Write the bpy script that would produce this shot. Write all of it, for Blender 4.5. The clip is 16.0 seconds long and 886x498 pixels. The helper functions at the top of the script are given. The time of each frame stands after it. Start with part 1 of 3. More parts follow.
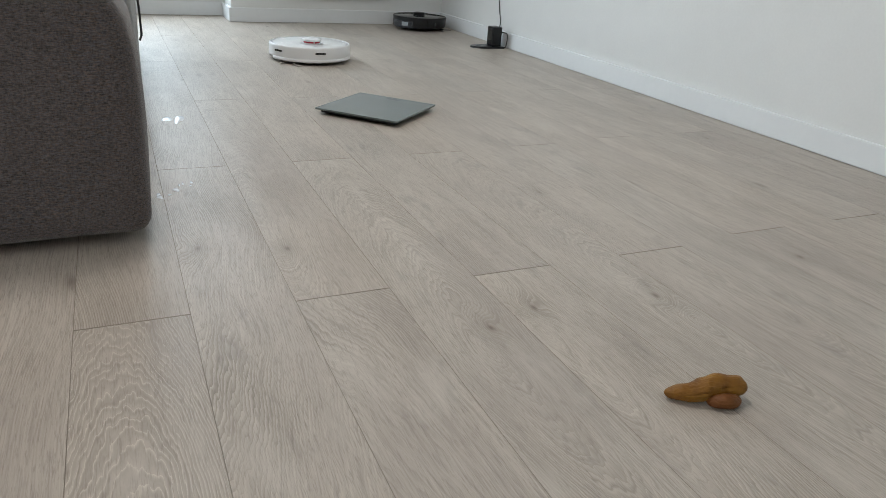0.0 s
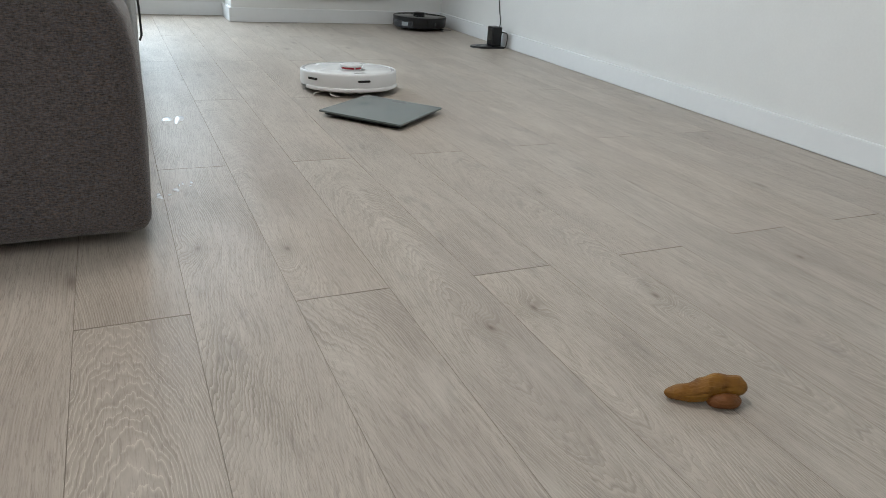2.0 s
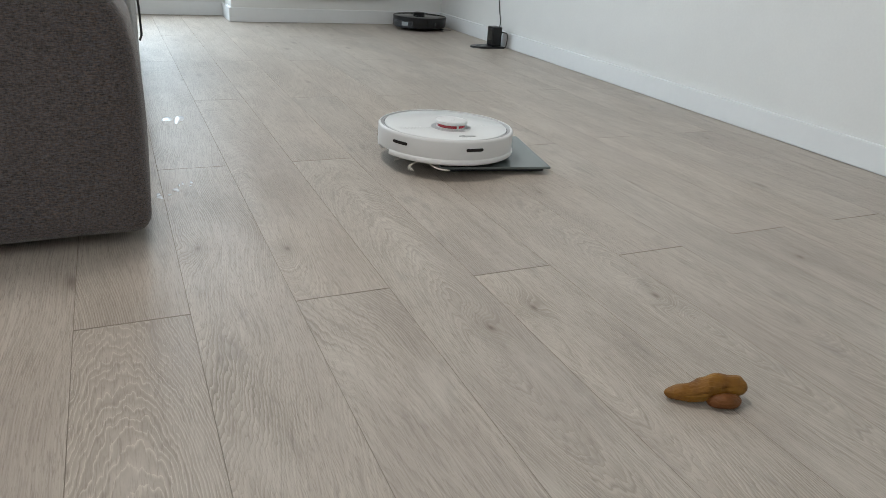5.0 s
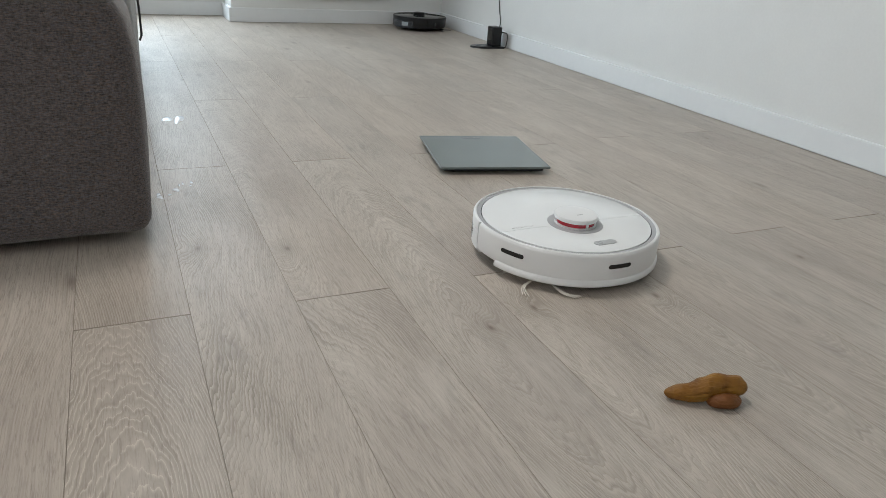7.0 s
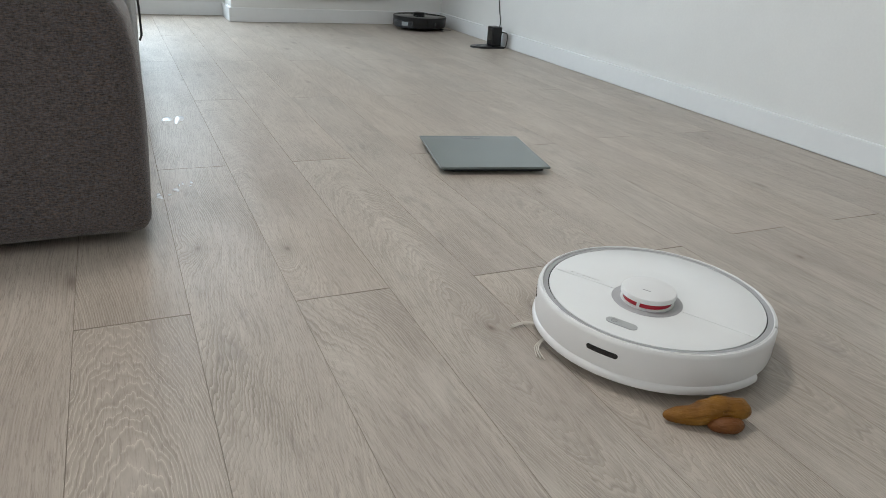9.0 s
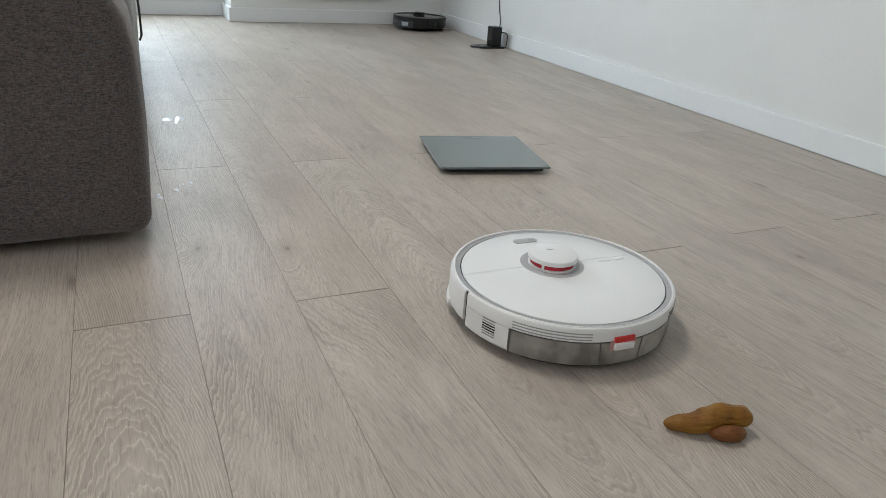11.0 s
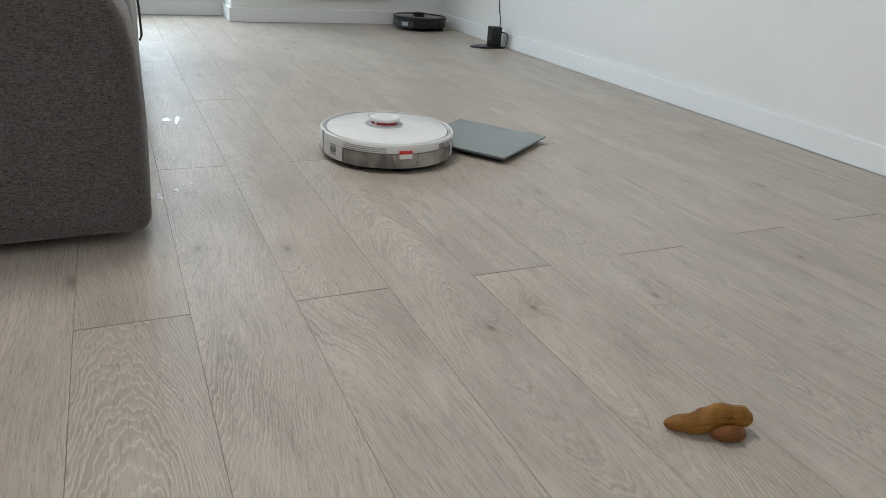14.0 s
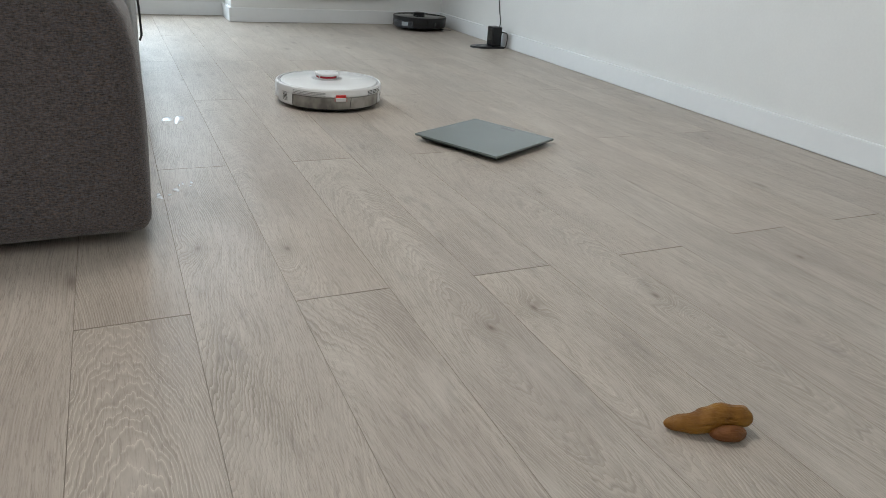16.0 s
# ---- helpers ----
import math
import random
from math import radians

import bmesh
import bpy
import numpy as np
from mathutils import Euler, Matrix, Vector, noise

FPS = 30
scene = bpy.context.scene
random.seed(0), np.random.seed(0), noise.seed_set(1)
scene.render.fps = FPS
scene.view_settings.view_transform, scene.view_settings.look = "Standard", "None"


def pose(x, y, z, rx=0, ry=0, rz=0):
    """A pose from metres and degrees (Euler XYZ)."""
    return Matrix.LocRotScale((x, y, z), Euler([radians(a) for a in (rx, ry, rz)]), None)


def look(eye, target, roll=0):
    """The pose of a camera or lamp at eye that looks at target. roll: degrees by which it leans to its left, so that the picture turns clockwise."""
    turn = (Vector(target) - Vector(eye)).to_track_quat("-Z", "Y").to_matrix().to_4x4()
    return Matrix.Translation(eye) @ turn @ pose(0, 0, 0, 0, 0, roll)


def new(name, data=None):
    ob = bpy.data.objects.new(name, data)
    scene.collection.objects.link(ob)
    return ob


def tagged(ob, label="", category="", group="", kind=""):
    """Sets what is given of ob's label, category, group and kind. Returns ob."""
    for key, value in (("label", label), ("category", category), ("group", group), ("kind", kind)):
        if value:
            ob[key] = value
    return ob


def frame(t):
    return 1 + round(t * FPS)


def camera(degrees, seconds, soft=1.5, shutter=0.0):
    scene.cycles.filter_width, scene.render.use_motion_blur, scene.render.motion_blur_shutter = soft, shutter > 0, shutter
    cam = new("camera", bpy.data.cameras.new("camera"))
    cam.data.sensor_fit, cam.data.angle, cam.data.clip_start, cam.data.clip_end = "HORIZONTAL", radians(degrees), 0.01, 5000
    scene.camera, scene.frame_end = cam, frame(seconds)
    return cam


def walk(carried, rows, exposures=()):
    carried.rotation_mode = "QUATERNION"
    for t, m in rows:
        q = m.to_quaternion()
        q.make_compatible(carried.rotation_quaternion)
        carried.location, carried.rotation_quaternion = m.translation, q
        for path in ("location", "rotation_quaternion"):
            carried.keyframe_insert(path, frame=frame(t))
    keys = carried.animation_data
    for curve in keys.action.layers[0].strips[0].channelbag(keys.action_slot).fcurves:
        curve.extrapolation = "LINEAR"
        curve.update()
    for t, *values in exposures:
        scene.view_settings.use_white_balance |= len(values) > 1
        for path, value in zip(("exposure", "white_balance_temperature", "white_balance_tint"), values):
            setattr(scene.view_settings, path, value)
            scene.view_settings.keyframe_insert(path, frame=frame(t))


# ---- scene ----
cam = camera(64.611, 16.0, soft=0.85)
VIEW = look((0.0989, -1.1146, 0.5517), (0.8901, 0.5294, -0.2676), 4.138)
walk(cam, [(0, VIEW), (16, VIEW)])

# ---- world, light, exposure ----
world = bpy.data.worlds.new("sky")
scene.world = world
world.use_nodes = True
wn = world.node_tree.nodes
sky = wn.new("ShaderNodeTexSky")
sky.sky_type, sky.sun_disc = "NISHITA", False
sky.sun_elevation, sky.sun_rotation = radians(32), radians(150)
world.node_tree.links.new(sky.outputs[0], wn["Background"].inputs[0])
wn["Background"].inputs[1].default_value = 0.10
scene.view_settings.exposure = -0.15


def window_light(name, m, sx, sy, power, colour):
    """Daylight that comes in through a window's opening."""
    la = bpy.data.lights.new(name, "AREA")
    la.shape, la.size, la.size_y, la.energy, la.color = "RECTANGLE", sx, sy, power, colour
    ob = new(name, la)
    ob.matrix_world = m
    return ob


window_light("daylight_back", look((-0.55, 3.66, 1.27), (-0.1, 1.5, 0.0)), 2.30, 2.00, 76, (0.765, 0.90, 1.0))
window_light("daylight_west", look((-2.66, -1.05, 1.50), (-1.0, -0.9, 0.0)), 1.90, 1.30, 26, (1.0, 0.98, 0.95))


lamp = bpy.data.lights.new("ceiling_lamp", "AREA")
lamp.shape, lamp.size, lamp.energy, lamp.color = "DISK", 0.52, 26.5, (1.0, 0.955, 0.905)
lamp_ob = new("ceiling_lamp", lamp)
lamp_ob.matrix_world = look((0.15, 0.55, 2.455), (0.15, 0.55, 0.0))


# ---- materials ----
def material(name):
    m = bpy.data.materials.new(name)
    m.use_nodes = True
    return m, m.node_tree.nodes, m.node_tree.links, m.node_tree.nodes["Principled BSDF"]


def mnode(nodes, links, op, a, b=None, c=None, clamp=False):
    n = nodes.new("ShaderNodeMath")
    n.operation, n.use_clamp = op, clamp
    for i, v in enumerate((a, b, c)):
        if v is None:
            continue
        if isinstance(v, (int, float)):
            n.inputs[i].default_value = v
        else:
            links.new(v, n.inputs[i])
    return n.outputs[0]


def noise_node(nodes, links, vec, scale, detail=2.0, rough=0.5, dim="3D"):
    n = nodes.new("ShaderNodeTexNoise")
    n.noise_dimensions = dim
    n.inputs["Scale"].default_value, n.inputs["Detail"].default_value, n.inputs["Roughness"].default_value = scale, detail, rough
    if vec is not None:
        links.new(vec, n.inputs["Vector"])
    return n.outputs["Fac"]


def mapping(nodes, links, vec, scale, loc=None):
    n = nodes.new("ShaderNodeMapping")
    links.new(vec, n.inputs["Vector"])
    n.inputs["Scale"].default_value = scale
    if loc is not None:
        links.new(loc, n.inputs["Location"])
    return n.outputs[0]


def ramp(nodes, links, fac, stops):
    n = nodes.new("ShaderNodeValToRGB")
    while len(n.color_ramp.elements) < len(stops):
        n.color_ramp.elements.new(0.5)
    for e, (p, c) in zip(n.color_ramp.elements, stops):
        e.position, e.color = p, (*c, 1)
    links.new(fac, n.inputs[0])
    return n.outputs[0]


def mix(nodes, links, fac, a, b, mode="MIX"):
    n = nodes.new("ShaderNodeMix")
    n.data_type, n.blend_type = "RGBA", mode
    for sock, v in ((n.inputs[0], fac), (n.inputs[6], a), (n.inputs[7], b)):
        if isinstance(v, (int, float)):
            sock.default_value = v
        elif isinstance(v, tuple):
            sock.default_value = (*v, 1)
        else:
            links.new(v, sock)
    return n.outputs[2]


def bump(nodes, links, bs, height, strength, dist):
    n = nodes.new("ShaderNodeBump")
    n.inputs["Strength"].default_value, n.inputs["Distance"].default_value = strength, dist
    links.new(height, n.inputs["Height"])
    links.new(n.outputs[0], bs.inputs["Normal"])


def coords(nodes):
    return nodes.new("ShaderNodeTexCoord").outputs["Object"]


def plain(name, colour, rough, metal=0.0, grain=0.04, scale=60.0, bump_d=0.0, spec=0.5, coat=0.0):
    """A surface of one paint or plastic, with faint mottling, scuffs in the gloss and fine relief."""
    m, n, l, bs = material(name)
    co = coords(n)
    fine, broad = noise_node(n, l, co, scale, 4), noise_node(n, l, co, scale * 0.07, 3)
    both = mnode(n, l, "ADD", mnode(n, l, "MULTIPLY", fine, 0.5), mnode(n, l, "MULTIPLY", broad, 0.5))
    lo, hi = tuple(c * (1 - grain) for c in colour), tuple(min(1, c * (1 + grain)) for c in colour)
    l.new(ramp(n, l, both, [(0.35, lo), (0.65, hi)]), bs.inputs["Base Color"])
    l.new(mnode(n, l, "MULTIPLY_ADD", broad, 0.12, rough - 0.06), bs.inputs["Roughness"])
    bs.inputs["Metallic"].default_value, bs.inputs["Specular IOR Level"].default_value = metal, spec
    bs.inputs["Coat Weight"].default_value = coat
    if bump_d:
        bump(n, l, bs, fine, 0.5, bump_d)
    return m


def oak(name):
    """Greige limed-oak laminate: growth rings cut lengthwise, pores, knots, a tone of its own for each board."""
    m, n, l, bs = material(name)
    co = coords(n)
    info = n.new("ShaderNodeObjectInfo")
    rnd = info.outputs["Random"]
    own3 = n.new("ShaderNodeSeparateColor")
    l.new(info.outputs["Color"], own3.inputs[0])
    pith, level, limed = own3.outputs[0], own3.outputs[1], own3.outputs[2]
    off = n.new("ShaderNodeCombineXYZ")
    l.new(mnode(n, l, "MULTIPLY", rnd, 37.0), off.inputs[0])
    l.new(mnode(n, l, "MULTIPLY", rnd, 91.0), off.inputs[1])
    l.new(mnode(n, l, "MULTIPLY", rnd, 53.0), off.inputs[2])
    add = n.new("ShaderNodeVectorMath")
    add.operation = "ADD"
    l.new(co, add.inputs[0])
    l.new(off.outputs[0], add.inputs[1])
    world_co = add.outputs[0]
    sep = n.new("ShaderNodeSeparateXYZ")
    l.new(co, sep.inputs[0])
    x, y = sep.outputs[0], sep.outputs[1]
    # wandering of the pith along the board
    wander = noise_node(n, l, mapping(n, l, world_co, (2.0, 1.1, 1.0)), 1.6, 1.0)
    ripple = noise_node(n, l, mapping(n, l, world_co, (14.0, 3.4, 1.0)), 1.6, 3.0, 0.6)
    fract1 = mnode(n, l, "FRACT", mnode(n, l, "MULTIPLY", rnd, 7.31))
    px = mnode(n, l, "ADD", x, mnode(n, l, "MULTIPLY_ADD", pith, 0.40, -0.20))
    px = mnode(n, l, "ADD", px, mnode(n, l, "MULTIPLY_ADD", wander, 0.09, -0.045))
    depth = mnode(n, l, "MULTIPLY_ADD", y, 0.14, mnode(n, l, "MULTIPLY_ADD", level, 0.30, -0.15))
    depth = mnode(n, l, "ADD", depth, mnode(n, l, "MULTIPLY_ADD", ripple, 0.026, -0.013))
    # knots pull the rings round themselves
    vor = n.new("ShaderNodeTexVoronoi")
    vor.feature = "F1"
    vor.inputs["Scale"].default_value = 1.0
    l.new(mapping(n, l, world_co, (5.2, 2.1, 1.0)), vor.inputs["Vector"])
    kd = vor.outputs["Distance"]
    pull = mnode(n, l, "POWER", 2.718, mnode(n, l, "MULTIPLY", mnode(n, l, "MULTIPLY", kd, kd), -38.0))
    depth = mnode(n, l, "ADD", depth, mnode(n, l, "MULTIPLY", pull, 0.02))
    # one larger knot, at a place of its own on the board
    att = n.new("ShaderNodeAttribute")
    att.attribute_type, att.attribute_name = "OBJECT", "knot"
    kn = n.new("ShaderNodeSeparateXYZ")
    l.new(att.outputs["Vector"], kn.inputs[0])
    ksize = kn.outputs[2]
    kx = mnode(n, l, "DIVIDE", mnode(n, l, "SUBTRACT", x, kn.outputs[0]), 0.010)
    ky = mnode(n, l, "DIVIDE", mnode(n, l, "SUBTRACT", y, kn.outputs[1]), 0.021)
    wave = mnode(n, l, "MULTIPLY_ADD", ripple, 1.6, -0.8)
    kx = mnode(n, l, "ADD", kx, wave)
    kq = mnode(n, l, "ADD", mnode(n, l, "MULTIPLY", kx, kx), mnode(n, l, "MULTIPLY", ky, ky))
    depth = mnode(n, l, "ADD", depth, mnode(n, l, "MULTIPLY", mnode(n, l, "MULTIPLY", ksize, mnode(n, l, "POWER", 2.718, mnode(n, l, "MULTIPLY", kq, -0.10))), 0.042))
    near = mnode(n, l, "MULTIPLY", ksize, mnode(n, l, "POWER", 2.718, mnode(n, l, "MULTIPLY", kq, -0.07)))
    halo = mnode(n, l, "MULTIPLY", ksize, mnode(n, l, "POWER", 2.718, mnode(n, l, "MULTIPLY", kq, -0.25)))
    core = mnode(n, l, "MULTIPLY", ksize, mnode(n, l, "POWER", 2.718, mnode(n, l, "MULTIPLY", kq, -5.0)))
    rr = mnode(n, l, "SQRT", mnode(n, l, "ADD", mnode(n, l, "MULTIPLY", px, px), mnode(n, l, "MULTIPLY", depth, depth)))
    pores = noise_node(n, l, mapping(n, l, world_co, (620.0, 40.0, 1.0)), 1.0, 3.0, 0.65)
    jag = noise_node(n, l, mapping(n, l, world_co, (330.0, 45.0, 1.0)), 1.0, 2.0, 0.6)
    rr = mnode(n, l, "ADD", rr, mnode(n, l, "MULTIPLY", jag, 0.0015))
    # fine lines that run with the rings: dark latewood and chalky lime between it
    lines_co = n.new("ShaderNodeCombineXYZ")
    l.new(mnode(n, l, "MULTIPLY", rr, 430.0), lines_co.inputs[0])
    l.new(mnode(n, l, "MULTIPLY", y, 8.0), lines_co.inputs[1])
    l.new(mnode(n, l, "MULTIPLY", rnd, 83.0), lines_co.inputs[2])
    lines = noise_node(n, l, lines_co.outputs[0], 1.0, 2.0, 0.55)
    # each ring: a slow rise and a sharp edge
    pitch = mnode(n, l, "ADD", mnode(n, l, "MULTIPLY_ADD", fract1, 80.0, 270.0), mnode(n, l, "MULTIPLY", limed, -10.0))
    saw = mnode(n, l, "FRACT", mnode(n, l, "MULTIPLY", rr, pitch))
    edge = mnode(n, l, "POWER", saw, 5.0)
    rings = mnode(n, l, "POWER", saw, 1.4)
    patch = noise_node(n, l, mapping(n, l, world_co, (7.0, 2.2, 1.0)), 1.3, 2.0)
    patch = mnode(n, l, "MAXIMUM", mnode(n, l, "MULTIPLY_ADD", patch, 3.2, -1.20, clamp=True), mnode(n, l, "MAXIMUM", mnode(n, l, "MAXIMUM", limed, 0.2), near))
    rings = mnode(n, l, "MULTIPLY", rings, patch)
    edge = mnode(n, l, "MULTIPLY", edge, patch)
    streak = noise_node(n, l, mapping(n, l, world_co, (70.0, 1.6, 1.0)), 1.0, 3.0, 0.6)
    blotch = noise_node(n, l, mapping(n, l, world_co, (5.0, 2.0, 1.0)), 1.2, 3.0, 0.55)
    tone = ramp(n, l, streak, [(0.25, (0.452, 0.402, 0.350)), (0.5, (0.494, 0.443, 0.390)), (0.75, (0.527, 0.477, 0.424))])
    tone = mix(n, l, mnode(n, l, "MULTIPLY", mnode(n, l, "MULTIPLY_ADD", lines, -6.0, 2.85, clamp=True), 0.46), tone, (0.258, 0.222, 0.186))
    tone = mix(n, l, mnode(n, l, "MULTIPLY", mnode(n, l, "MULTIPLY_ADD", lines, 6.0, -3.35, clamp=True), 0.42), tone, (0.640, 0.592, 0.530))
    tone = mix(n, l, mnode(n, l, "MULTIPLY", rings, 0.80), tone, (0.232, 0.196, 0.162))
    tone = mix(n, l, mnode(n, l, "MULTIPLY", mnode(n, l, "MULTIPLY", edge, limed), 1.0), tone, (0.68, 0.63, 0.56))
    crisp = mnode(n, l, "MULTIPLY", edge, mnode(n, l, "SUBTRACT", 1.0, limed))
    tone = mix(n, l, mnode(n, l, "MULTIPLY", crisp, 0.6), tone, (0.205, 0.170, 0.138))
    tone = mix(n, l, mnode(n, l, "MULTIPLY_ADD", pores, 3.2, -1.62, clamp=True), tone, (0.225, 0.190, 0.158))
    tone = mix(n, l, mnode(n, l, "MULTIPLY", mnode(n, l, "MULTIPLY_ADD", blotch, 3.0, -1.45, clamp=True), 0.6), tone, (0.330, 0.286, 0.256))
    mineral = noise_node(n, l, mapping(n, l, world_co, (16.0, 4.6, 1.0)), 1.4, 4.0, 0.62)
    tone = mix(n, l, mnode(n, l, "MULTIPLY", mnode(n, l, "MULTIPLY_ADD", mineral, 7.0, -4.2, clamp=True), 0.55), tone, (0.245, 0.212, 0.190))
    pale = noise_node(n, l, mapping(n, l, world_co, (9.0, 2.8, 4.0)), 1.7, 3.0, 0.6)
    tone = mix(n, l, mnode(n, l, "MULTIPLY", mnode(n, l, "MULTIPLY_ADD", pale, 5.0, -2.75, clamp=True), 0.5), tone, (0.560, 0.515, 0.460))
    knot = mnode(n, l, "POWER", 2.718, mnode(n, l, "MULTIPLY", mnode(n, l, "MULTIPLY", kd, kd), -330.0))
    tone = mix(n, l, mnode(n, l, "MULTIPLY", knot, 0.65), tone, (0.13, 0.095, 0.068))
    tone = mix(n, l, mnode(n, l, "MULTIPLY", halo, 0.42), tone, (0.285, 0.245, 0.205))
    tone = mix(n, l, mnode(n, l, "MULTIPLY", core, 0.85), tone, (0.165, 0.125, 0.095))
    # board to board: a little lighter or darker, greyer or pinker
    own = ramp(n, l, rnd, [(0.0, (0.95, 0.93, 0.915)), (0.3, (1.0, 0.985, 0.96)), (0.6, (0.96, 0.955, 0.945)), (0.85, (1.01, 0.985, 0.957)), (1.0, (0.98, 0.97, 0.95))])
    tone = mix(n, l, 1.0, tone, own, "MULTIPLY")
    l.new(tone, bs.inputs["Base Color"])
    l.new(mnode(n, l, "MULTIPLY_ADD", pores, 0.16, 0.34), bs.inputs["Roughness"])
    bs.inputs["Specular IOR Level"].default_value = 0.5
    h = mnode(n, l, "ADD", mnode(n, l, "MULTIPLY", pores, 0.6), mnode(n, l, "MULTIPLY_ADD", rings, -0.5, lines))
    bump(n, l, bs, h, 0.8, 0.0006)
    return m


def fabric(name, dark, light):
    """Melange woven upholstery: crossing slubbed threads."""
    m, n, l, bs = material(name)
    co = coords(n)
    weft = noise_node(n, l, mapping(n, l, co, (125.0, 125.0, 900.0)), 1.0, 4, 0.7)
    warp = noise_node(n, l, mapping(n, l, co, (640.0, 640.0, 120.0)), 1.0, 4, 0.65)
    fleck = noise_node(n, l, co, 260.0, 2)
    broad = noise_node(n, l, co, 9.0, 3)
    t = mnode(n, l, "ADD", mnode(n, l, "MULTIPLY", weft, 0.72), mnode(n, l, "MULTIPLY", warp, 0.28))
    t = mnode(n, l, "MULTIPLY_ADD", fleck, 0.25, mnode(n, l, "MULTIPLY", t, 0.85))
    c = ramp(n, l, t, [(0.41, dark), (0.54, tuple((a + b) / 2 for a, b in zip(dark, light))), (0.68, light)])
    hue = noise_node(n, l, mapping(n, l, co, (170.0, 170.0, 700.0)), 1.0, 3, 0.6)
    c = mix(n, l, 0.8, c, ramp(n, l, hue, [(0.38, (0.90, 0.98, 1.16)), (0.5, (1.0, 1.0, 1.0)), (0.62, (1.22, 0.98, 0.84))]), "MULTIPLY")
    c = mix(n, l, mnode(n, l, "MULTIPLY", broad, 0.3), c, dark)
    l.new(c, bs.inputs["Base Color"])
    bs.inputs["Roughness"].default_value = 0.92
    bs.inputs["Specular IOR Level"].default_value = 0.15
    bs.inputs["Sheen Weight"].default_value = 0.25
    bump(n, l, bs, t, 0.8, 0.0012)
    return m


def clear(name, colour, rough, alpha):
    """Tinted see-through plastic: part smoky skin, part passing light, with reflections painted in as patches."""
    m, n, l, bs = material(name)
    co = coords(n)
    sheen_mottle = noise_node(n, l, mapping(n, l, co, (15.0, 15.0, 12.0)), 1.0, 3)
    bs.inputs["Base Color"].default_value = (*colour, 1)
    l.new(mnode(n, l, "MULTIPLY_ADD", sheen_mottle, 0.2, rough - 0.1), bs.inputs["Roughness"])
    bs.inputs["Alpha"].default_value = alpha
    bs.inputs["Metallic"].default_value = 0.3
    # darker and paler patches put mirrored light into the plastic's colour
    tint = ramp(n, l, sheen_mottle, [(0.36, tuple(c * 0.62 for c in colour)), (0.64, tuple(min(1.0, c * 1.75) for c in colour))])
    l.new(tint, bs.inputs["Base Color"])
    return m


OAK = oak("limed_oak_laminate")
BEVEL = plain("board_bevel", (0.315, 0.270, 0.230), 0.9, spec=0.1)
JOINT = plain("joint_dark", (0.045, 0.038, 0.032), 0.8)
WALL = plain("wall_paint_white", (0.715, 0.722, 0.712), 0.75, grain=0.02, scale=120, bump_d=0.0004)
TRIM = plain("baseboard_white", (0.735, 0.755, 0.765), 0.6, grain=0.015, scale=40)
CEIL = plain("ceiling_white", (0.82, 0.82, 0.81), 0.85, grain=0.02)
RADIATOR = plain("radiator_enamel", (0.82, 0.83, 0.83), 0.3, grain=0.02)
SOFA = fabric("charcoal_melange", (0.029, 0.0265, 0.026), (0.196, 0.174, 0.171))
# window light along the sofa's side is put into this paler weave
SEAT = fabric("grey_green_lit_weave", (0.13, 0.145, 0.14), (0.34, 0.36, 0.35))
PIPING = plain("piping_black", (0.02, 0.02, 0.02), 0.7)
WHITE = plain("white_plastic", (0.76, 0.76, 0.76), 0.32, grain=0.012, scale=30, coat=0.15)
LID = plain("white_lid_gloss", (0.80, 0.81, 0.81), 0.24, grain=0.01, scale=20, coat=0.3)
SILVER = plain("silver_ring", (0.40, 0.40, 0.41), 0.42, metal=0.15, grain=0.03)
GREY = plain("grey_plastic", (0.30, 0.30, 0.30), 0.4, grain=0.04)
SLOTM = plain("black_window", (0.012, 0.012, 0.013), 0.12)
DARKLINE = plain("dark_seam", (0.10, 0.097, 0.092), 0.5)
UNDER = plain("black_chassis", (0.02, 0.02, 0.021), 0.55)
RED = plain("red_band", (0.42, 0.015, 0.03), 0.22, coat=0.4)
REDTAB = plain("red_tab", (0.60, 0.035, 0.03), 0.3)
SMOKE = clear("smoky_tank", (0.30, 0.29, 0.27), 0.16, 0.90)
# strong mottling paints the tank's bright reflections onto its inner wall
TANKIN = plain("tank_inside", (0.56, 0.54, 0.505), 0.22, metal=0.3, grain=0.75, scale=55)
BRISTLE = plain("bristle_cream", (0.62, 0.58, 0.52), 0.6)
BLACK = plain("black_plastic", (0.006, 0.006, 0.007), 0.34, grain=0.1, spec=0.35)
BLACKG = plain("black_gloss_top", (0.014, 0.015, 0.016), 0.08)
SMOKEB = clear("dark_smoky_bin", (0.10, 0.11, 0.13), 0.12, 0.7)
BINGREY = plain("bin_insert_grey", (0.33, 0.36, 0.38), 0.4)
CABLE = plain("cable_black", (0.015, 0.015, 0.015), 0.5)
GLASSTOP = plain("silver_glass_platform", (0.178, 0.208, 0.208), 0.035, grain=0.015, scale=25, spec=0.5)
GLASSEDGE = plain("glass_edge_green", (0.17, 0.24, 0.22), 0.12)
DISPLAY = plain("display_grey", (0.15, 0.168, 0.168), 0.10)
# white base colour stands in for bright glints on water drops
DROP = plain("glint_white_drop", (0.84, 0.86, 0.87), 0.12, coat=0.4)
FRAMEW = plain("window_frame_white", (0.82, 0.82, 0.82), 0.35, grain=0.01)


